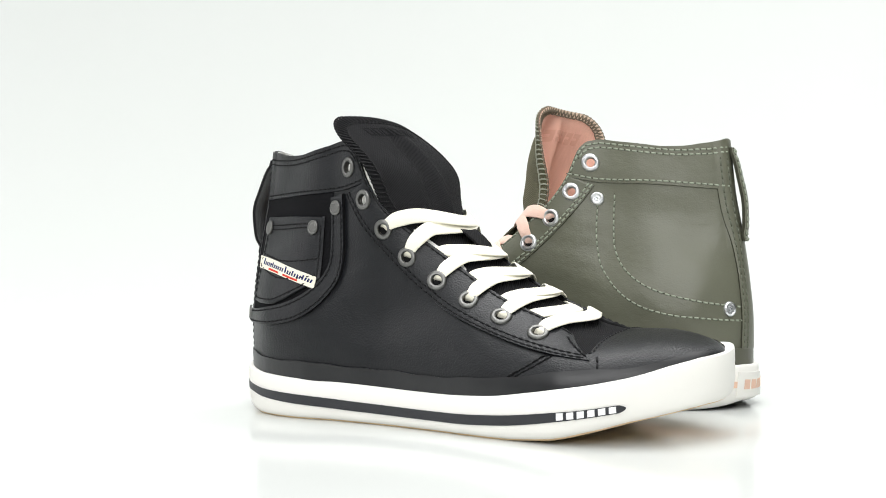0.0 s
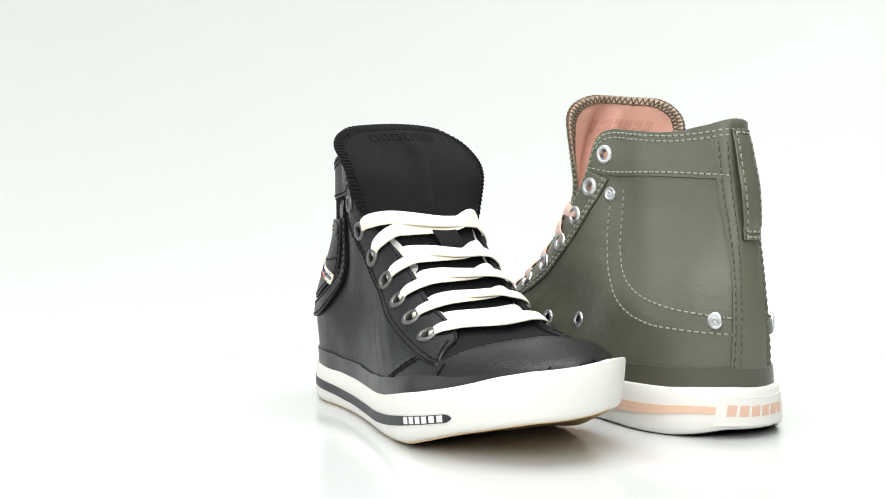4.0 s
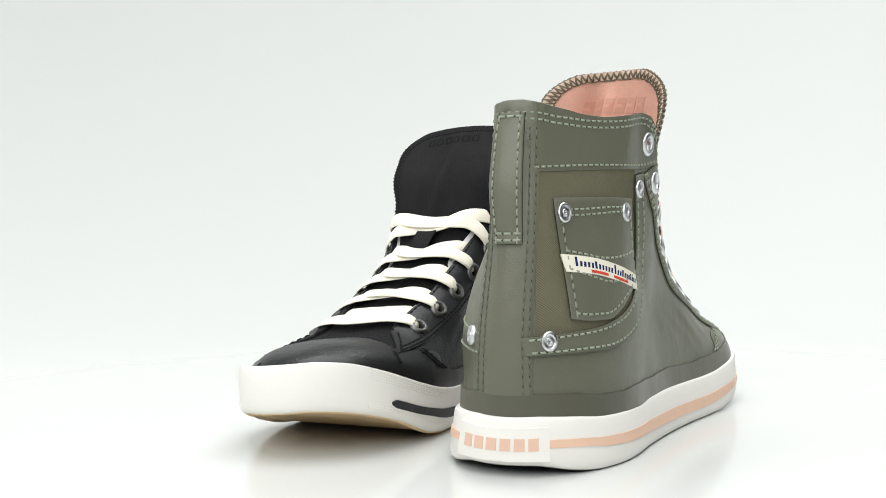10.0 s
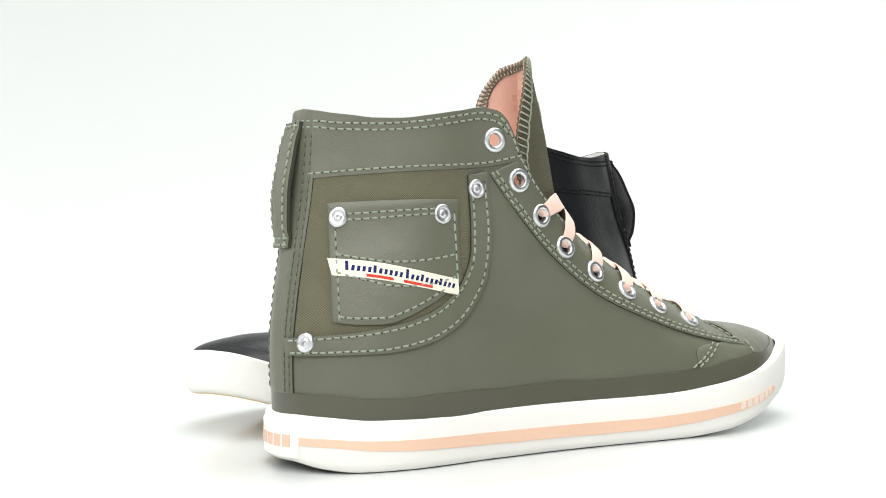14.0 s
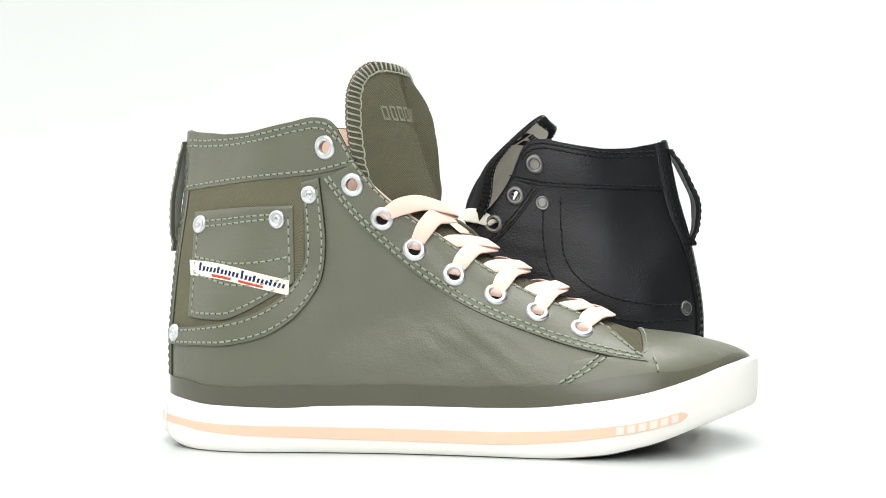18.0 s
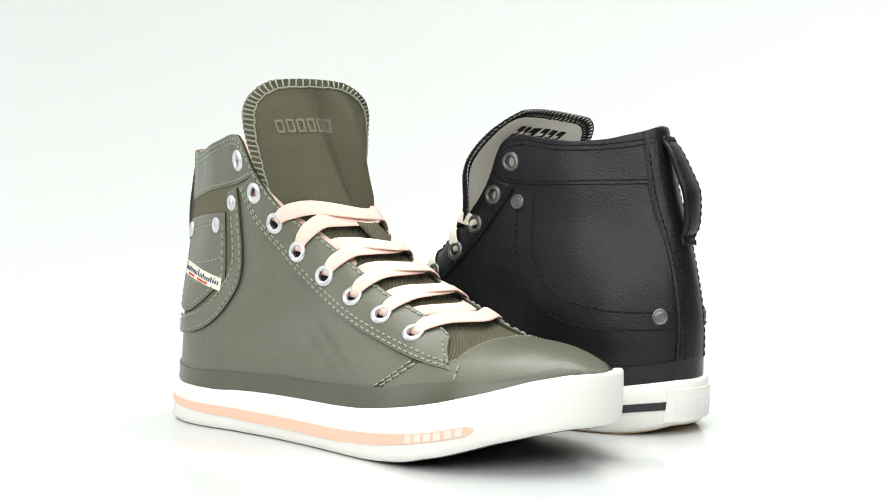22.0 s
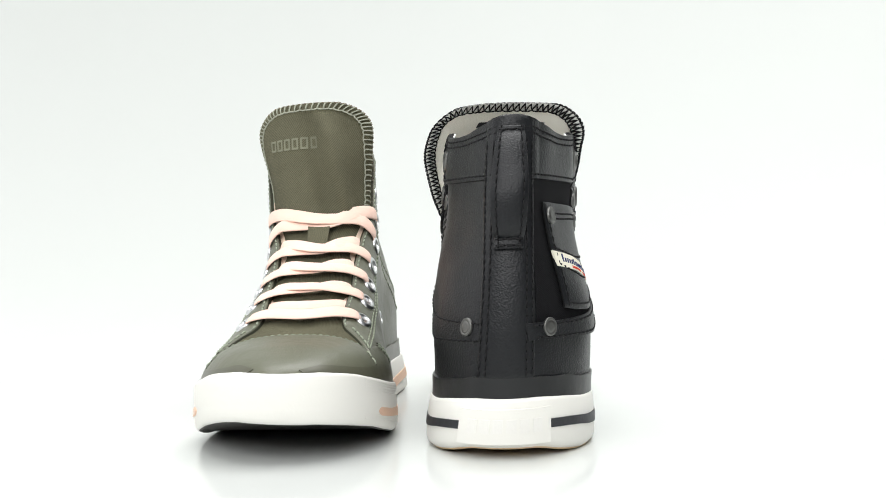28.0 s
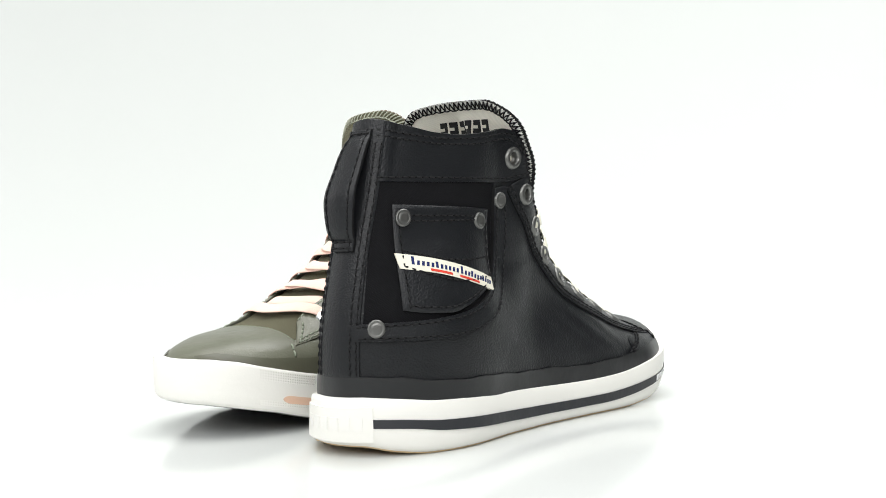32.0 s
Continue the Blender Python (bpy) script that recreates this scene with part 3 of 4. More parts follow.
    # collar band, eyestay, heel strip
    a = np.linspace(46, 134, 90)
    seam = [lifted(arch, 206 + 34.5 * smooth(24, 50, np.minimum(a, 180 - a)) + 1.8, a, np.full(90, 0.75))]
    tagged(add("toe_stitching", stitches(seam, 2.2, 1.0, 0.36), c["thread"], sharp=0), "fine sewn row across the toe cap", kind="stuff")
    lines = []
    bands, stays = {}, {}
    for side in (-1, 1):
        band_lo = [(0.5, 124.5), (22, 125), (57, 126.4), (88, 128.6), (109.5, 133.2)]

        def band(u, v, d, side=side):
            q = side * (6 + u * (to_q(110.0, 1) - 6))
            s = station(q)
            lo = table(*band_lo)(s)
            hi = COLLAR(s) + 0.15
            return lifted(shell, q, lo + (np.maximum(hi, lo + 0.4) - lo) * v, d)[0]
        bands[side] = slab("collar_band", band, 70, 18, 1.1, -1.3, c["leather"], shoe, holes=eyes[side], edge=0.9)
        top = [(x, float(COLLAR(x)) - 2.3) for x in (10, 25, 40, 55, 68, 80, 88, 94, 98.5, 103, 107)]
        top2 = [(x, float(COLLAR(x)) - 5.0) for x in (10, 25, 40, 55, 68, 80, 88, 93, 97, 101)]
        lines += [side_line(top, side, 1.1), side_line(top2, side, 1.1), side_line([(x, z + 2) for x, z in [(12, 124.7)] + band_lo[1:]], side, 1.1)]

        stay_lo = [(92, 126), (103, 112.3), (118.6, 96.5), (139, 79.2), (160, 65.8), (186, 54.9), (212, 46.4), (230, 42.8), (243, 41.3)]
        stay_hi = [(x, float(COLLAR(x)) + 0.1) for x in (109, 118, 130, 145, 163, 186, 206)] + [(217, 59), (227.5, 53.5)]
        if side > 0:
            stay_lo = [(x + 1, z + 1) for x, z in stay_lo]
        stay = along(stay_lo, stay_hi)

        def eyestay(u, v, d, side=side, stay=stay):
            xz = stay(u, v)
            return on_side(xz[..., 0], xz[..., 1], side, d)
        stays[side] = slab("eyestay", eyestay, 110, 14, 1.3, -1.6, c["leather"], shoe, holes=eyes[side], edge=0.9)
        u = np.linspace(0.0, 0.985, 160)
        for v in (0.07, 0.19, 0.94):
            xz = stay(u, np.full(160, v))
            a1, b1 = on_side(xz[:, 0], xz[:, 1], side, 1.3), on_side(xz[:, 0], xz[:, 1], side, 2.3)
            lines.append((a1, b1 - a1))
        # seam of the toe piece
        lines += [side_line([(202, 31.4), (211.5, 36.8), (220.5, 44)], side, 0.9, 40), side_line([(206, 31.6), (215, 36.8), (223.5, 43.2)], side, 0.9, 40)]
        lines += [side_line([(225.5, 52.8), (233, 47.6), (240, 43.2)], side, 1.5, 40), side_line([(245.2, 43.5), (246.4, 40), (247, 36.5)], side, 1.0, 40)]

    def strip(u, v, d):
        z = 33.4 + (COLLAR(np.zeros(1))[0] - 0.3 - 33.4) * v
        y = -12.6 + 26.2 * u
        return on_back(y, np.minimum(z, table((-14, 151.6), (-9, 153.7), (0, 154.8), (9, 153.7), (14, 151.6))(y) + 0.4), d)
    slab("heel_strip", strip, 18, 44, 1.5, -0.8, c["leather"], shoe, "leather strip up the heel", edge=0.8)
    heel_lines = [back_line([(y, 34.5), (y, 80), (y, 143)], 1.5) for y in (-11.4, -8.6, 9.6, 12.4)]
    tagged(add("heel_stitching", stitches(heel_lines), c["heel_thread"], sharp=0), "sewn thread up the heel strip", kind="stuff")
    zz = np.linspace(0, 1, 40)

    def loop(u, v, d):
        z = c["pull"] + (149.3 - c["pull"]) * v
        g = np.clip((v - 0.09) / 0.86, 0, 1)
        lift = bow * np.sin(np.pi * g ** 0.85) ** 0.75 * (1 + 0.06 * np.sin(v * 13 + 1.4 + 0.9 * u))
        return on_back(-6.4 + 13.8 * u, z, 1.6 + lift + d)
    slab("pull_loop", loop, 5, 48, 2.4, 0.0, c["leather"], shoe, "leather pull loop standing off the heel", edge=0.6)
    for uu in (0.14, 0.86):
        a1 = loop(np.full(40, uu), zz, np.full(40, 2.4))
        lines.append((a1, loop(np.full(40, uu), zz, np.full(40, 3.4)) - a1))
    for vv in (0.025, 0.075, 0.97):
        ux = np.linspace(0.05, 0.95, 12)
        a1 = loop(ux, np.full(12, vv), np.full(12, 2.4))
        lines.append((a1, loop(ux, np.full(12, vv), np.full(12, 3.4)) - a1))

    # outer side: twill panel, pocket with label, curved strap
    inner_edge = [(2.5, 57.7), (22, 58.2), (42.8, 60.6), (58, 65), (69, 71.5), (77.5, 81), (81.3, 92), (81.6, 105), (80, 125)]
    outer_edge = [(2.5, 50.2), (20, 49.4), (36, 49.3), (55.6, 52), (70, 58), (82, 68.5), (90, 82), (92.3, 99), (90, 127)]

    panel = along([(5, 57), (40, 60), (60, 66), (80, 84), (80.5, 90)], [(12.5, 125.5), (30, 126), (50, 127), (70, 128), (81, 128)])

    def twill(u, v, d):
        xz = panel(u, v)
        return on_side(xz[..., 0], xz[..., 1], -1, d)
    slab("side_panel", twill, 30, 20, 0.35, -1, c["panel"], shoe, "twill panel behind the pocket")
    pocket_fn = along([(18, 63.4), (28, 61.6), (38, 61.2), (47.5, 63.7), (59.5, 69), (75, 77.5)], [(18.7, 113.6), (30, 113.7), (42, 113.9), (52, 114), (63, 114.1), (75.2, 114.2)])

    def pocket(u, v, d):
        xz = pocket_fn(u, v)
        return on_side(xz[..., 0], xz[..., 1], -1, d + 0.9 * (1 - u) * (1 - 0.5 * v))
    flap = slab("pocket", pocket, 24, 20, 2.3, 0.7, c["leather"], shoe, "small leather patch pocket with a woven label", edge=0.9)
    vv = np.linspace(0.03, 0.97, 100)

    def pocket_line(pts):
        pts = path(pts, 100)
        a1 = pocket(pts[:, 0], pts[:, 1], np.full(100, 2.3))
        return a1, pocket(pts[:, 0], pts[:, 1], np.full(100, 3.3)) - a1
    lines += [pocket_line([(0.12, 0.9), (0.5, 0.905), (0.88, 0.9)]), pocket_line([(0.12, 0.85), (0.5, 0.855), (0.88, 0.85)]),
              pocket_line([(0.045, 0.02), (0.045, 0.86)]), pocket_line([(0.955, 0.05), (0.955, 0.86)]),
              pocket_line([(0.04, 0.56), (0.96, 0.36)]), pocket_line([(0.04, 0.41), (0.96, 0.1)]), pocket_line([(0.04, 0.05), (0.3, 0.05), (0.9, 0.06)])]
    tape_fn = along([(19, 82.6), (45.3, 77.8), (72.3, 71.6)], [(17.7, 90), (45.3, 85), (72.7, 78.6)])

    def tape(u, v, d):
        xz = tape_fn(u, v)
        return on_side(xz[..., 0], xz[..., 1], -1, d + 0.9 * (1 - u) * 0.75)
    strip_label = slab("woven_label", tape, 20, 4, 2.75, 1.5, TAPE, flap, "cream woven label with blue and red marks")
    for i in range(22):
        u0, tall = 0.1 + 0.039 * i + (0.012 if i > 10 else 0), (0.9 if i in (0, 11) else 0.78 if i in (5, 14, 18) else 0.66)
        slab("blue_mark", lambda u, v, d, u0=u0, tall=tall: tape(u0 + 0.021 * u + 0.015 * v, 0.36 + (tall - 0.36) * v, d), 3, 3, 2.95, 2.5, BLUE, strip_label)
    for u0, u1 in ((0.24, 0.44), (0.52, 0.76)):
        slab("red_mark", lambda u, v, d, k=(u0, u1): tape(k[0] + (k[1] - k[0]) * u, 0.08 + 0.16 * v, d), 6, 3, 2.95, 2.5, RED, strip_label)
    strap_fn = along(outer_edge, inner_edge)

    def strap(u, v, d):
        xz = strap_fn(u, v)
        return on_side(xz[..., 0], xz[..., 1], -1, d)
    belt = slab("strap", strap, 70, 6, 2.5, -0.3, c["leather"], shoe, "curved leather strap round the pocket", edge=1.0)
    u = np.linspace(0.01, 0.97, 200)
    for w in (0.16, 0.84):
        xz = strap_fn(u, np.full(200, w))
        a1 = on_side(xz[:, 0], xz[:, 1], -1, 2.5)
        lines.append((a1, on_side(xz[:, 0], xz[:, 1], -1, 3.5) - a1))
    # the same curve is only sewn on the inner side
    lines += [side_line(inner_edge[:-1] + [(80.5, 122)], 1, 0.0, 200), side_line(outer_edge[:-1] + [(91, 121)], 1, 0.0, 200)]
    tagged(add("stitching", stitches(lines), c["thread"], sharp=0), "sewn thread lines", kind="stuff")
    # dark strands in the gaps paint the shade of needle holes
    tagged(add("needle_hole_shade", stitches(lines + heel_lines, holes=True, r=0.36), c["hole"], sharp=0), "dark dashes painting the shade of needle holes between stitches", kind="stuff")

    # metal
    for side in (-1, 1):
        for i, (x, z) in enumerate(OUTER_EYES):
            ctr, up = on_side(x, z, side, 1.3), on_side(x, z, side, 2.3)
            ring = add("eyelet", turned(EYELET, ctr, up - ctr), c["metal"], bands[side] if i == 0 else stays[side])
            # a dark disc stands in for the shade inside each laced eyelet
            if i > 1:
                add("eyelet_shade_disc", turned([(2.85, -2.2), (0.1, -2.3)], ctr, up - ctr, 16), HOLE_SHADE, shoe)
    for x, z in ((144.5, 48.4), (c["vent"], 48.3)):
        ctr, up = on_side(x, z, 1, 0.0), on_side(x, z, 1, 1.0)
        ring = add("vent_eyelet", turned([(r * 0.8, h) for r, h in EYELET], ctr, up - ctr), c["metal"])
        # vents are not pierced: a dark disc paints the shade of the opening
        add("eyelet_shade_disc", turned([(2.4, 0.12), (0.1, 0.1)], ctr, up - ctr, 16), HOLE_SHADE, ring)
    spots = [(on_side(22.7, 107, -1, 3.2), on_side(22.7, 107, -1, 4.2)), (on_side(66.7, 107.5, -1, 2.4), on_side(66.7, 107.5, -1, 3.4)),
             (on_side(84.5, 119, -1, 2.5), on_side(84.5, 119, -1, 3.5)), (on_back(-19.3, 55.5, 2.4), on_back(-19.3, 55.5, 3.4)),
             (on_back(20.3, 56, 0.0), on_back(20.3, 56, 1.0)), (on_side(91.5, 118.7, 1, 0.0), on_side(91.5, 118.7, 1, 1.0))]
    for (ctr, up), holder in zip(spots, (flap, flap, belt, belt, shoe, shoe)):
        add("rivet", turned(c["stud"], ctr, up - ctr, 20), c["metal"], holder)

    laces(shoe, c)
    return shoe


def make_tongue(shoe, c, t):
    """A curved standing flap. It is laid out flat in millimetres (w across, h up) with rounded top corners, then bent round an upright arc."""
    top = t["tall"]

    def wide(h, r0):
        w = t["width"](h / top) + (t["spread"](h / top) if r0 == t["outer"] else 0)
        return w - r0 + np.sqrt(np.clip(r0 ** 2 - np.clip(h - (top - r0), 0, r0) ** 2, 0, None))

    def bend(w, h, d):
        v = np.clip(h / top, 0, 1)
        r = t["radius"](v)
        off = w - t["fold"][1] - t["fold"][2] * (v - 0.5)
        fold = t["fold"][0] * (np.exp(-(off / t["fold"][3]) ** 2) - 0.7 * np.exp(-((off + 2 * t["fold"][3]) / t["fold"][3]) ** 2)) * smooth(0.05, 0.3, v) * (1 - smooth(0.66, 1.0, v))
        tw = np.radians(t["twist"](v))
        fi = tw + w / r
        off = d + fold + 0.5 * np.sin(w * 0.13 + h * 0.09) + t["flare"] * smooth(12, 42, w) * smooth(0.3, 0.8, v)
        x = t["front"](v) - r + (r + off) * np.cos(fi)
        y = t["middle"](v) + (r + off) * np.sin(fi)
        z = t["height"](v) - t["droop"] * (1 - np.cos(fi)) * smooth(0.3, 1, v) - t["dome"] * (w / 36) ** 2 * smooth(0.5, 1, v)
        return np.stack([x, y, z], -1)

    def flap(u, v, d):
        return bend(-wide(v * top, t["outer"]) * (1 - u) + wide(v * top, t["inner"]) * u, v * top, d)
    steps = np.concatenate([np.linspace(0, 0.8, 26), np.linspace(0.815, 1, 16)])
    face = slab("tongue", flap, 44, 0, 1.0, 0.0, c["canvas"], shoe, "twill tongue with overlocked edge", sharp=60, sv=steps)
    back = slab("tongue_lining", flap, 44, 0, -0.02, -1.0, c["lining"], shoe, "pale tongue lining", sharp=60, sv=steps)
    # overlock stitches round the edge
    flank = {}
    for r0 in (t["outer"], t["inner"]):
        h = np.concatenate([np.linspace(0.15 * top, top - r0, 30), top - r0 + r0 * np.sin(np.linspace(0.1, math.pi / 2, 12))])
        flank[r0] = np.stack([-wide(h, r0), h], -1)
    flat_top = np.stack([np.linspace(-wide(top, t["outer"]), wide(top, t["inner"]), 20), np.full(20, top)], -1)[1:-1]
    edge = np.concatenate([flank[t["outer"]], flat_top, flank[t["inner"]][::-1] * [-1, 1]])
    s = np.concatenate([[0], np.cumsum(np.linalg.norm(np.diff(edge, axis=0), axis=1))])
    t2 = np.gradient(edge, axis=0)
    t2 /= np.linalg.norm(t2, axis=1, keepdims=True)
    inn = np.stack([t2[:, 1], -t2[:, 0]], -1)

    def at(q, mm, d):
        p = np.array([np.interp(q, s, edge[:, k]) + mm * np.interp(q, s, inn[:, k]) for k in (0, 1)])
        return bend(p[0], p[1], np.array(d))
    deep = 5.8
    n = int(s[-1] / 3.3)
    step = s[-1] / n
    outside, inside = [], []
    for i in range(n):
        q, m, e = i * step, (i + 0.5) * step, (i + 1) * step
        jog = 0.5 * math.sin(i * 2.3)
        outside.append([at(q + 0.2 * jog, deep + jog, 1.2), at(q + 0.12 * step, deep / 2, 1.55), at(q + 0.28 * step, 0.3, 1.2), at(m, -0.5, 0.2)])
        outside.append([at(q, deep + jog, 1.25), at(m, deep + 0.3, 1.3), at(e, deep + 0.5 * math.sin((i + 1) * 2.3), 1.25)])
        inside.append([at(q, deep + jog, -1.25), at(q + 0.3 * step, deep / 2, -1.5), at(m, 0.4, -1.2), at(m + 0.1 * step, -0.5, -0.2)])
        inside.append([at(m, 0.4, -1.2), at(q + 0.75 * step, deep / 2, -1.5), at(e, deep - jog, -1.25)])
        inside.append([at(q, deep + jog, -1.3), at(m, deep + 0.4, -1.35), at(e, deep - jog, -1.3)])
        inside.append([at(q, 0.0, -0.6), at(q + 0.25 * step, -0.9, -0.3), at(m + 0.25 * step, -0.9, 0.2), at(e, 0.0, -0.6)])
    v2, f2 = tubes(outside, 0.5, 4)
    tagged(mesh_object("overlock_stitching", v2, f2, c["overlock"], face, "overlocked thread edge", sharp=0), kind="stuff")
    v2, f2 = tubes(inside, 0.46, 4)
    tagged(mesh_object("inner_overlock_stitching", v2, f2, c["underlock"], back, "zigzag overlock thread on the lining", sharp=0), kind="stuff")

    def hem(u, v, d):
        q = s[-1] * u
        return bend(np.interp(q, s, edge[:, 0]) + deep * v * np.interp(q, s, inn[:, 0]), np.interp(q, s, edge[:, 1]) + deep * v * np.interp(q, s, inn[:, 1]), d)
    slab("hem", hem, 120, 4, -0.7, -1.15, c["rim"], back, "pale overcast hem round the lining", sharp=60)
    # embroidered bars, outside and inside
    for name, (w0, w1, h0, h1), strokes, up, mat in (
            ("embroidered_bar", t["mark"], ((0, 0.16, 0, 1), (0.16, 0.74, 0, 0.17), (0.16, 0.74, 0.83, 1), (0.58, 0.74, 0.17, 0.83)), (1.35, 0.8), c["sewn"]),
            ("woven_bar", t["inmark"], ((0, 0.78, 0, 0.4), (0, 0.3, 0.4, 0.62), (0, 0.78, 0.62, 1)), (-0.8, -1.25), c["inmark"])):
        gap = (w1 - w0) / 6
        for i in range(6):
            for k in strokes:
                def bar(u, v, d, lo=w0 + gap * i, k=k):
                    hh = k[2] + (k[3] - k[2]) * v
                    return bend(lo + gap * (k[0] + (k[1] - k[0]) * u - (0.35 * (hh - 0.5) if up[0] < 0 else 0)), h0 + (h1 - h0) * hh, d)
                slab(name, bar, 3, 3, up[0], up[1], mat, face if up[0] > 0 else back)


def laces(shoe, c):
    """Flat laces: a band over the tongue at each pair of holes, with a second one crossing under it."""
    def ribbon(name, ctrl, width=8.2, thick=1.15):
        ctrl = np.array(ctrl, float)
        key, up = lifted(arch, ctrl[:, 0], ctrl[:, 1], ctrl[:, 2])
        both = path(np.hstack([key, up * 0.001]), 44)
        p, nrm = both[:, :3], both[:, 3:] * 1000
        nrm /= np.linalg.norm(nrm, axis=1, keepdims=True)
        t = np.gradient(p, axis=0)
        t /= np.linalg.norm(t, axis=1, keepdims=True)
        w = np.cross(nrm, t)
        w /= np.linalg.norm(w, axis=1, keepdims=True)
        g = np.linspace(0, 1, 44)
        pinch = 0.62 + 0.38 * smooth(0, 0.16, g) * (1 - smooth(0.84, 1, g))
        sect = [(-0.5, 0.12), (-0.42, 0.42), (0, 0.5), (0.42, 0.42), (0.5, 0.12), (0.5, -0.2), (0.42, -0.45), (-0.42, -0.45), (-0.5, -0.2)]
        verts = [p[i] + w[i] * a * width * pinch[i] + nrm[i] * (b * thick) for i in range(44) for a, b in sect]
        m = len(sect)
        faces = [(i * m + j, i * m + (j + 1) % m, (i + 1) * m + (j + 1) % m, (i + 1) * m + j) for i in range(43) for j in range(m)]
        faces += [tuple(range(m))[::-1], tuple(43 * m + j for j in range(m))]
        return mesh_object(name, verts, faces, c["lace"], shoe, sharp=0)
    grid = np.linspace(100, 250, 600)
    ridge = RIDGE(grid)
    eye = []
    for (x, z), rise in zip(OUTER_EYES, (6, 6, 6.5, 7, 9.5, 9, 7.5, 4)):
        top = float(np.interp(-(z + rise), -ridge, grid))
        eye.append((x, float(angle_of(x, z, -1)), float(angle_of(x, z, 1)), top))

    def over(o, i, lift, shift=0.0):
        xo, ao, _, to = eye[o]
        xi, _, ai, ti = eye[i]
        xm = (to + ti) / 2 + shift
        steps = ((0.13, 2.4), (0.26, 2.9), (0.6, 2.9))
        near = [(xo + (xm - xo) * f, ao + (90 - ao) * f, d) for f, d in steps]
        far = [(xi + (xm - xi) * f, ai + (90 - ai) * f, d) for f, d in steps]
        return [(xo, ao + 0.4, -2.6), (xo + 0.1, ao + 1.4, 0.8)] + near + [(xm, 90, lift)] + far[::-1] + [(xi + 0.1, ai - 1.4, 0.8), (xi, ai - 0.4, -2.6)]
    def crossing(k, side, lift):
        """Out of one hole, over the tongue and in under the edge of the far side, a little higher up."""
        x, ao, ai, top = eye[k]
        a = ao if side < 0 else 180 - ai
        xm, xf = top - 1.5, x - 7.0
        e = float(angle_of(xf, float(COLLAR(xf)) - 3, -side))
        e = e if side > 0 else 180 - e
        pts = [(x, a + 0.4, -2.6), (x + 0.1, a + 1.4, 0.8)] + [(x + (xm - x) * f, a + (90 - a) * f, d) for f, d in ((0.13, 2.4), (0.26, 2.8), (0.6, 2.6))]
        pts.append((xm, 90, lift))
        pts += [(xf + (xm - xf) * f, 180 - (e + (90 - e) * f), d) for f, d in ((0.6, 2.4), (0.3, 0.6), (0.1, -1.6), (-0.05, -3.4))]
        return [(x, a if side < 0 else 180 - a, d) for x, a, d in pts]
    ribbon("lace_band", over(3, 2, 3.6, 0), 8.6)
    ribbon("lace_band", over(2, 3, 5.2, -2), 8.6)
    for k in (4, 5, 6):
        ribbon("lace_band", crossing(k, -1, 3.4), 8.0)
        ribbon("lace_band", crossing(k, 1, 4.9), 8.0)
    ribbon("lace_band", over(7, 7, 4.0, 0), 8.6)
    x1 = eye[7][0] - 9
    e1, e2 = (float(angle_of(x1, float(COLLAR(x1)) - 3, k)) for k in (-1, 1))
    ribbon("lace_under_band", [(x1, e1, -3.0), (x1 + 1, e1 + 8, -0.8), (eye[7][3] - 9, 90, 2.0), (x1 + 1, e2 - 8, -0.8), (x1, e2, -3.0)], 8.0, 1.2)
    # small twill loop on the tongue that holds the lace

    def keeper(u, v, d):
        return lifted(arch, 147 + 18 * v, 84.5 + 9 * u, d + 1.6 + 3.2 * np.sin(np.pi * np.clip(v, 0, 1)) ** 0.5)[0]
    slab("lace_keeper", keeper, 5, 16, -0.2, -1.4, c["canvas"], shoe, "small twill loop on the tongue")


OLIVE["stud"], BLACK["stud"] = RIVET, CAP
OLIVE["pull"], BLACK["pull"] = 95.5, 91.5
OLIVE["vent"], BLACK["vent"] = 115.5, 104.0
OLIVE["welt"], BLACK["welt"] = 0.4, 0.7
# dark cut leather edges; their colour also carries the shadow line under each piece
RAW[OLIVE["leather"].name] = surface("olive_raw_edge_shadow", (0.04, 0.041, 0.028), rough=0.85, mottle=0.2, scale=200, grain=900, bump=0.3, spec=0.2)
RAW[BLACK["leather"].name] = surface("black_raw_edge_shadow", (0.004, 0.004, 0.0045), rough=0.8, mottle=0.2, scale=200, grain=900, bump=0.3, spec=0.25)
BLACK_TONGUE = dict(front=table((0, 150), (0.2, 140), (0.45, 130), (0.7, 113), (0.88, 97.5), (1, 86)), height=table((0, 98), (0.2, 118), (0.45, 136.5), (0.7, 152), (0.88, 163), (1, 169.5)),
                    radius=table((0, 36), (0.3, 50), (0.6, 85), (1, 130)), width=table((0, 33), (0.3, 43), (0.6, 45), (1, 43)), twist=table((0, 0), (0.4, -3), (1, -9)), middle=table((0, -3), (0.4, 1), (0.7, 7.5), (1, 12)),
                    tall=98, outer=25, inner=16, flare=0, dome=2, spread=table((0, 0), (0.5, 0), (1, 0)), fold=(4.6, 1, 6, 4.0), droop=3, mark=(-20, 20, 80, 87), inmark=(-20, 18, 74, 84))
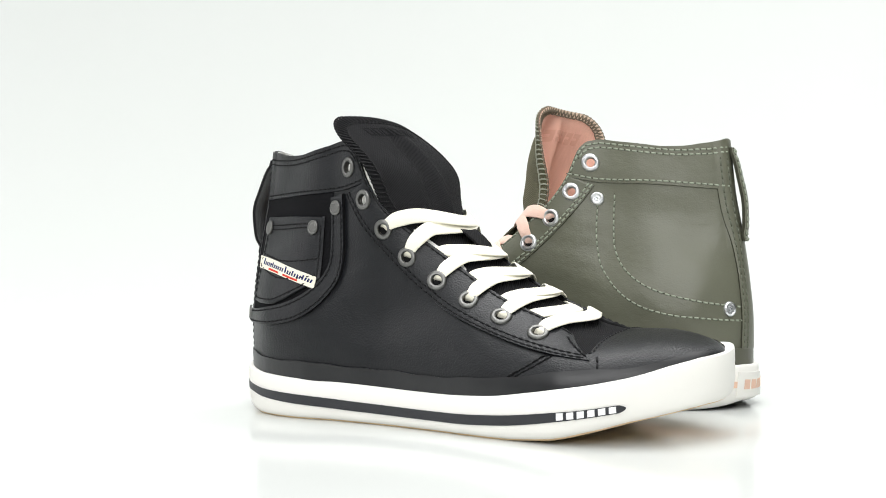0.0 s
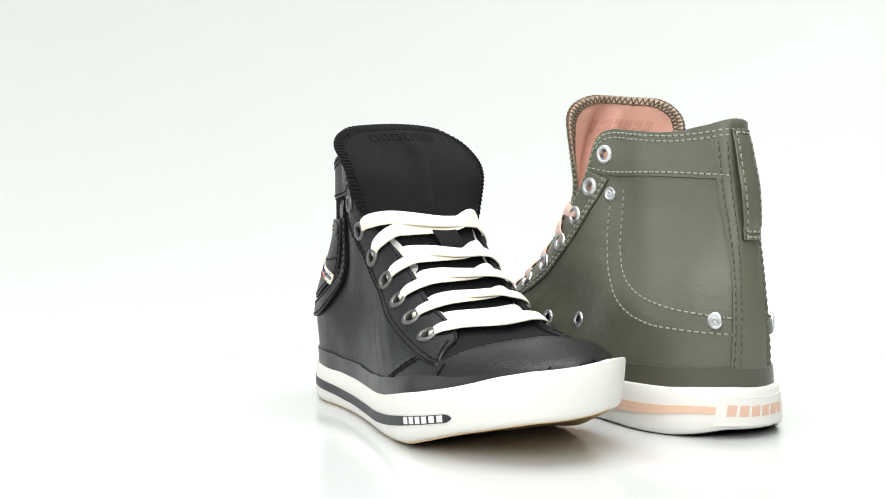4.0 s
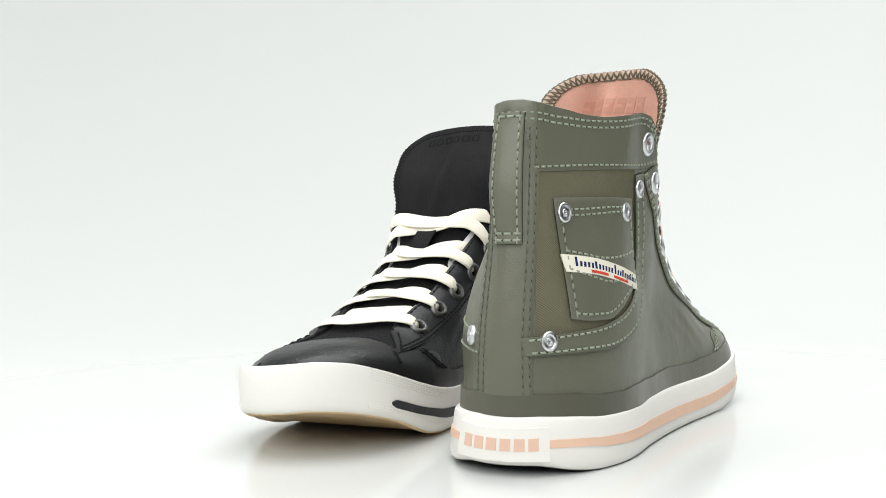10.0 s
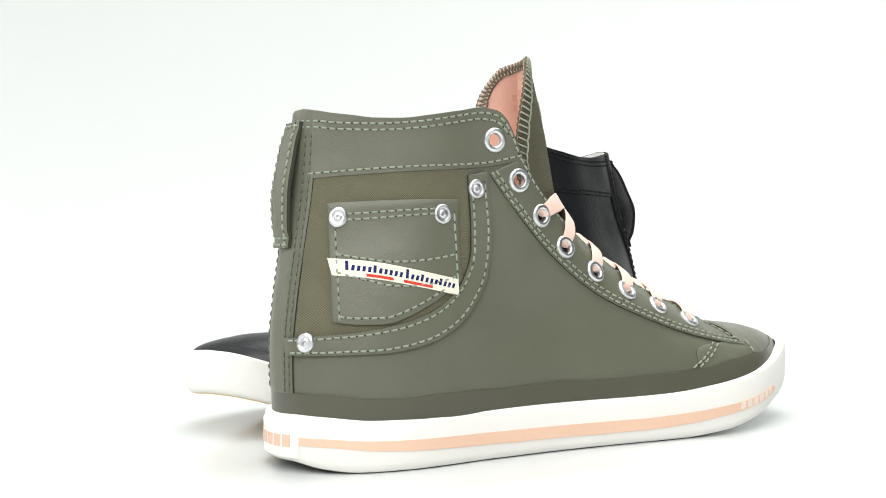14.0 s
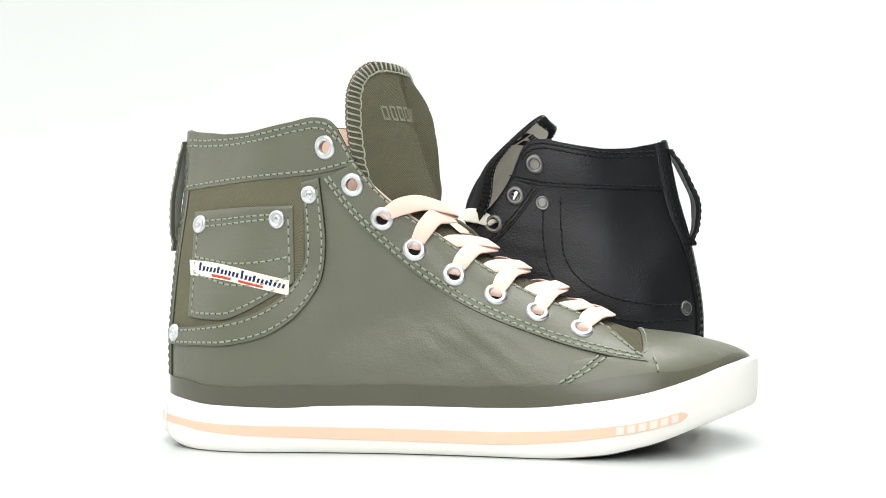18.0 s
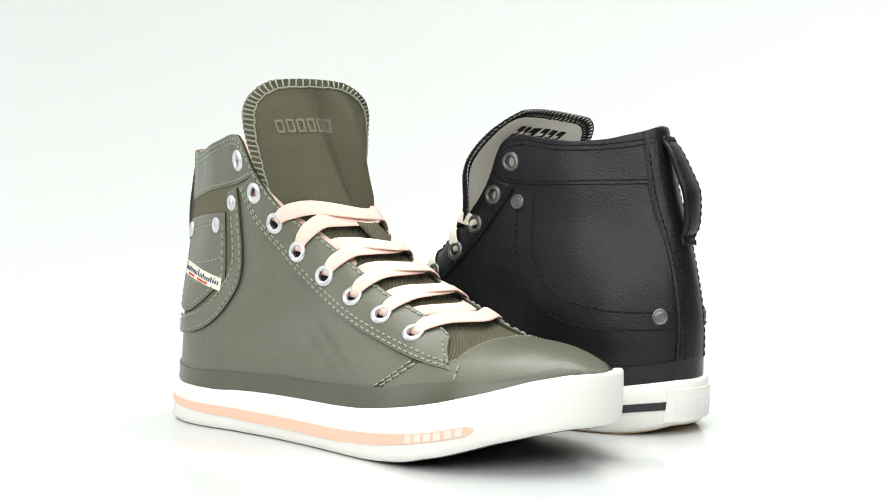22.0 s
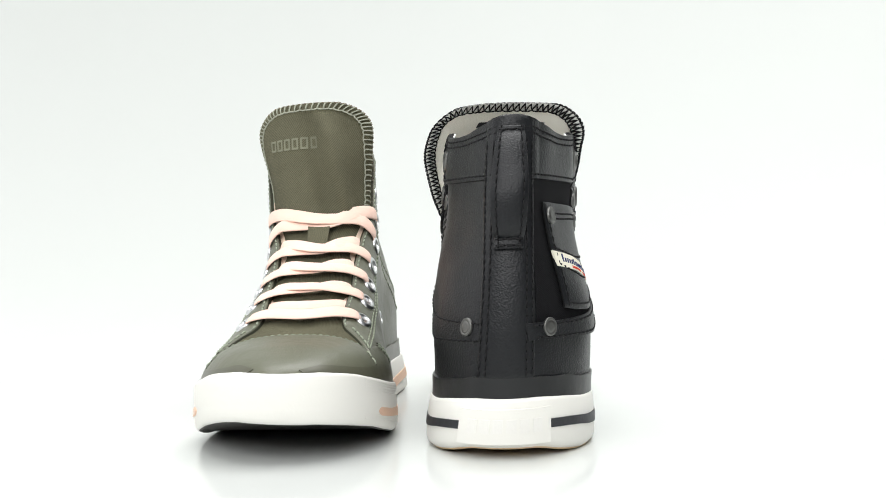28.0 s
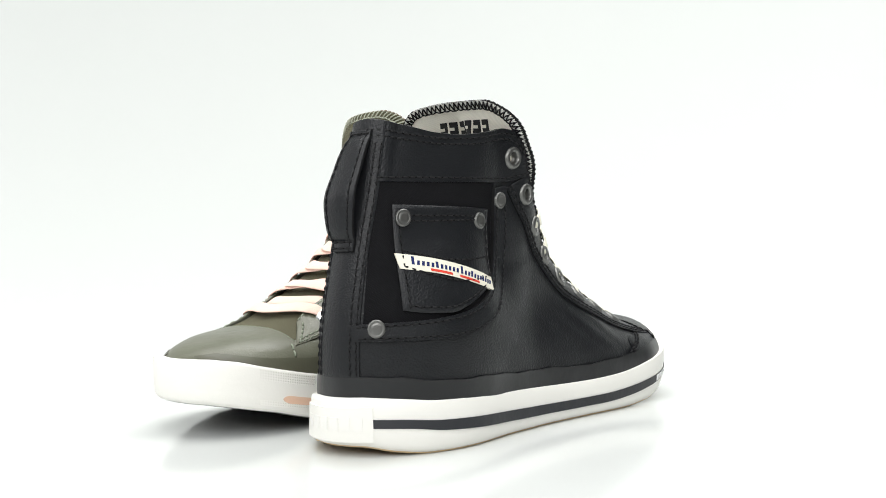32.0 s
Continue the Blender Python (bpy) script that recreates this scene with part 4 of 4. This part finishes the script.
OLIVE_TONGUE = dict(front=table((0, 150), (0.2, 144), (0.35, 140), (0.55, 135), (0.8, 127), (1, 121)), height=table((0, 98), (0.2, 116), (0.35, 130), (0.55, 149), (0.8, 171.5), (1, 185)),
                    radius=table((0, 32), (0.3, 33), (0.55, 41), (0.8, 56), (1, 73)), width=table((0, 34), (0.3, 41), (0.6, 39), (1, 36)), twist=table((0, 0), (0.4, -9), (1, -11)), middle=table((0, -3), (0.3, -4), (0.55, -2), (0.8, 2), (1, 7.5)),
                    tall=94, outer=22, inner=25, flare=3, dome=3, spread=table((0, 0), (0.3, 5), (0.55, 5), (0.85, 1), (1, 0)), fold=(6.0, 16, -14, 5.0), droop=11, mark=(-25, 7, 59, 66.5), inmark=(-20, 18, 66, 75))
TIPPED[:] = 8.0, 4.5, 0.0, 0.055, 0.0, 4.5
SAG[:] = [
    (-3.83, -3.04, 2.08, 2.02, 0.92, -0.64, 0.43, 1.72, 1.19, -1.24, 2.99, 0.50, -1.48, 2.69, 2.17, -0.68, 1.26, 0.41, -1.67, -1.17),
    (0.85, 1.49, -1.31, -0.64, 1.41, 1.08, 1.45, -0.39, -1.94, -0.64, 3.48, 1.45, -1.55, 5.46, 8.51, -1.53, -1.70, -2.96, -0.69, -0.94),
    (-3.33, -0.53, 1.54, 1.24, 3.01, -0.08, -0.53, 1.06, -1.33, -1.89, -6.99, 0.51, 2.94, 1.20, 0.41, 2.48, 0.77, 1.22, -2.08, 4.00)]
black_shoe = sneaker("black_sneaker", BLACK, BLACK_TONGUE, 9.0, "black leather high-top sneaker, ivory laces, white rubber sole")
TIPPED[:] = 5.0, 0.0, -3.0, 0.015, 2.4, 0.0
SAG[:] = [
    (-1.11, -2.96, 0.85, 2.45, -3.41, -0.82, 2.86, -1.05, -0.90, 0.62, 4.42, 2.64, 0.27, 2.55, 2.88, -0.72, 0.68, 0.90, -0.12, -1.64),
    (-0.62, 2.40, -1.47, -1.39, -1.46, -0.91, 4.24, 1.56, -1.78, -2.03, 4.64, -0.74, -3.19, 5.25, 7.13, -3.71, 0.16, -2.47, -0.19, -2.15),
    (0.25, 0.80, -0.44, -0.41, 1.59, 1.35, -0.68, 1.52, 0.55, 0.95, -2.05, -2.72, -1.69, -0.27, 1.31, -0.27, -2.62, -1.34, -0.89, 1.93)]
olive_shoe = sneaker("olive_sneaker", OLIVE, OLIVE_TONGUE, 4.0, "olive green leather high-top sneaker, blush pink laces, white sole")


# ---- motion: both shoes ride round on the turning table ----
TURN = [(0, 0.00), (5, 44.40), (8, 70.43), (10.6, 93.41), (13, 114.64), (18, 158.55), (21, 184.09), (24, 209.22), (27.5, 239.06), (29.5, 255.70), (31.5, 272.98), (32, 277.20)]
turn_at = table(*TURN)


def motions():
    walk(turntable, [(i * 0.5, pose(0, 0, 0, 0, 0, -float(turn_at(i * 0.5)))) for i in range(65)])
    for shoe, (x, y), heading in ((olive_shoe, (0.1695, 0.0066), 151.89), (black_shoe, (-0.1298, 0.0481), 329.56)):
        rows = []
        for i in range(65):
            a = float(turn_at(i * 0.5))
            c, s = math.cos(radians(a)), math.sin(radians(a))
            rows.append((i * 0.5, pose(c * x + s * y, -s * x + c * y, 0, 0, 0, heading - a)))
        walk(shoe, rows)


motions()
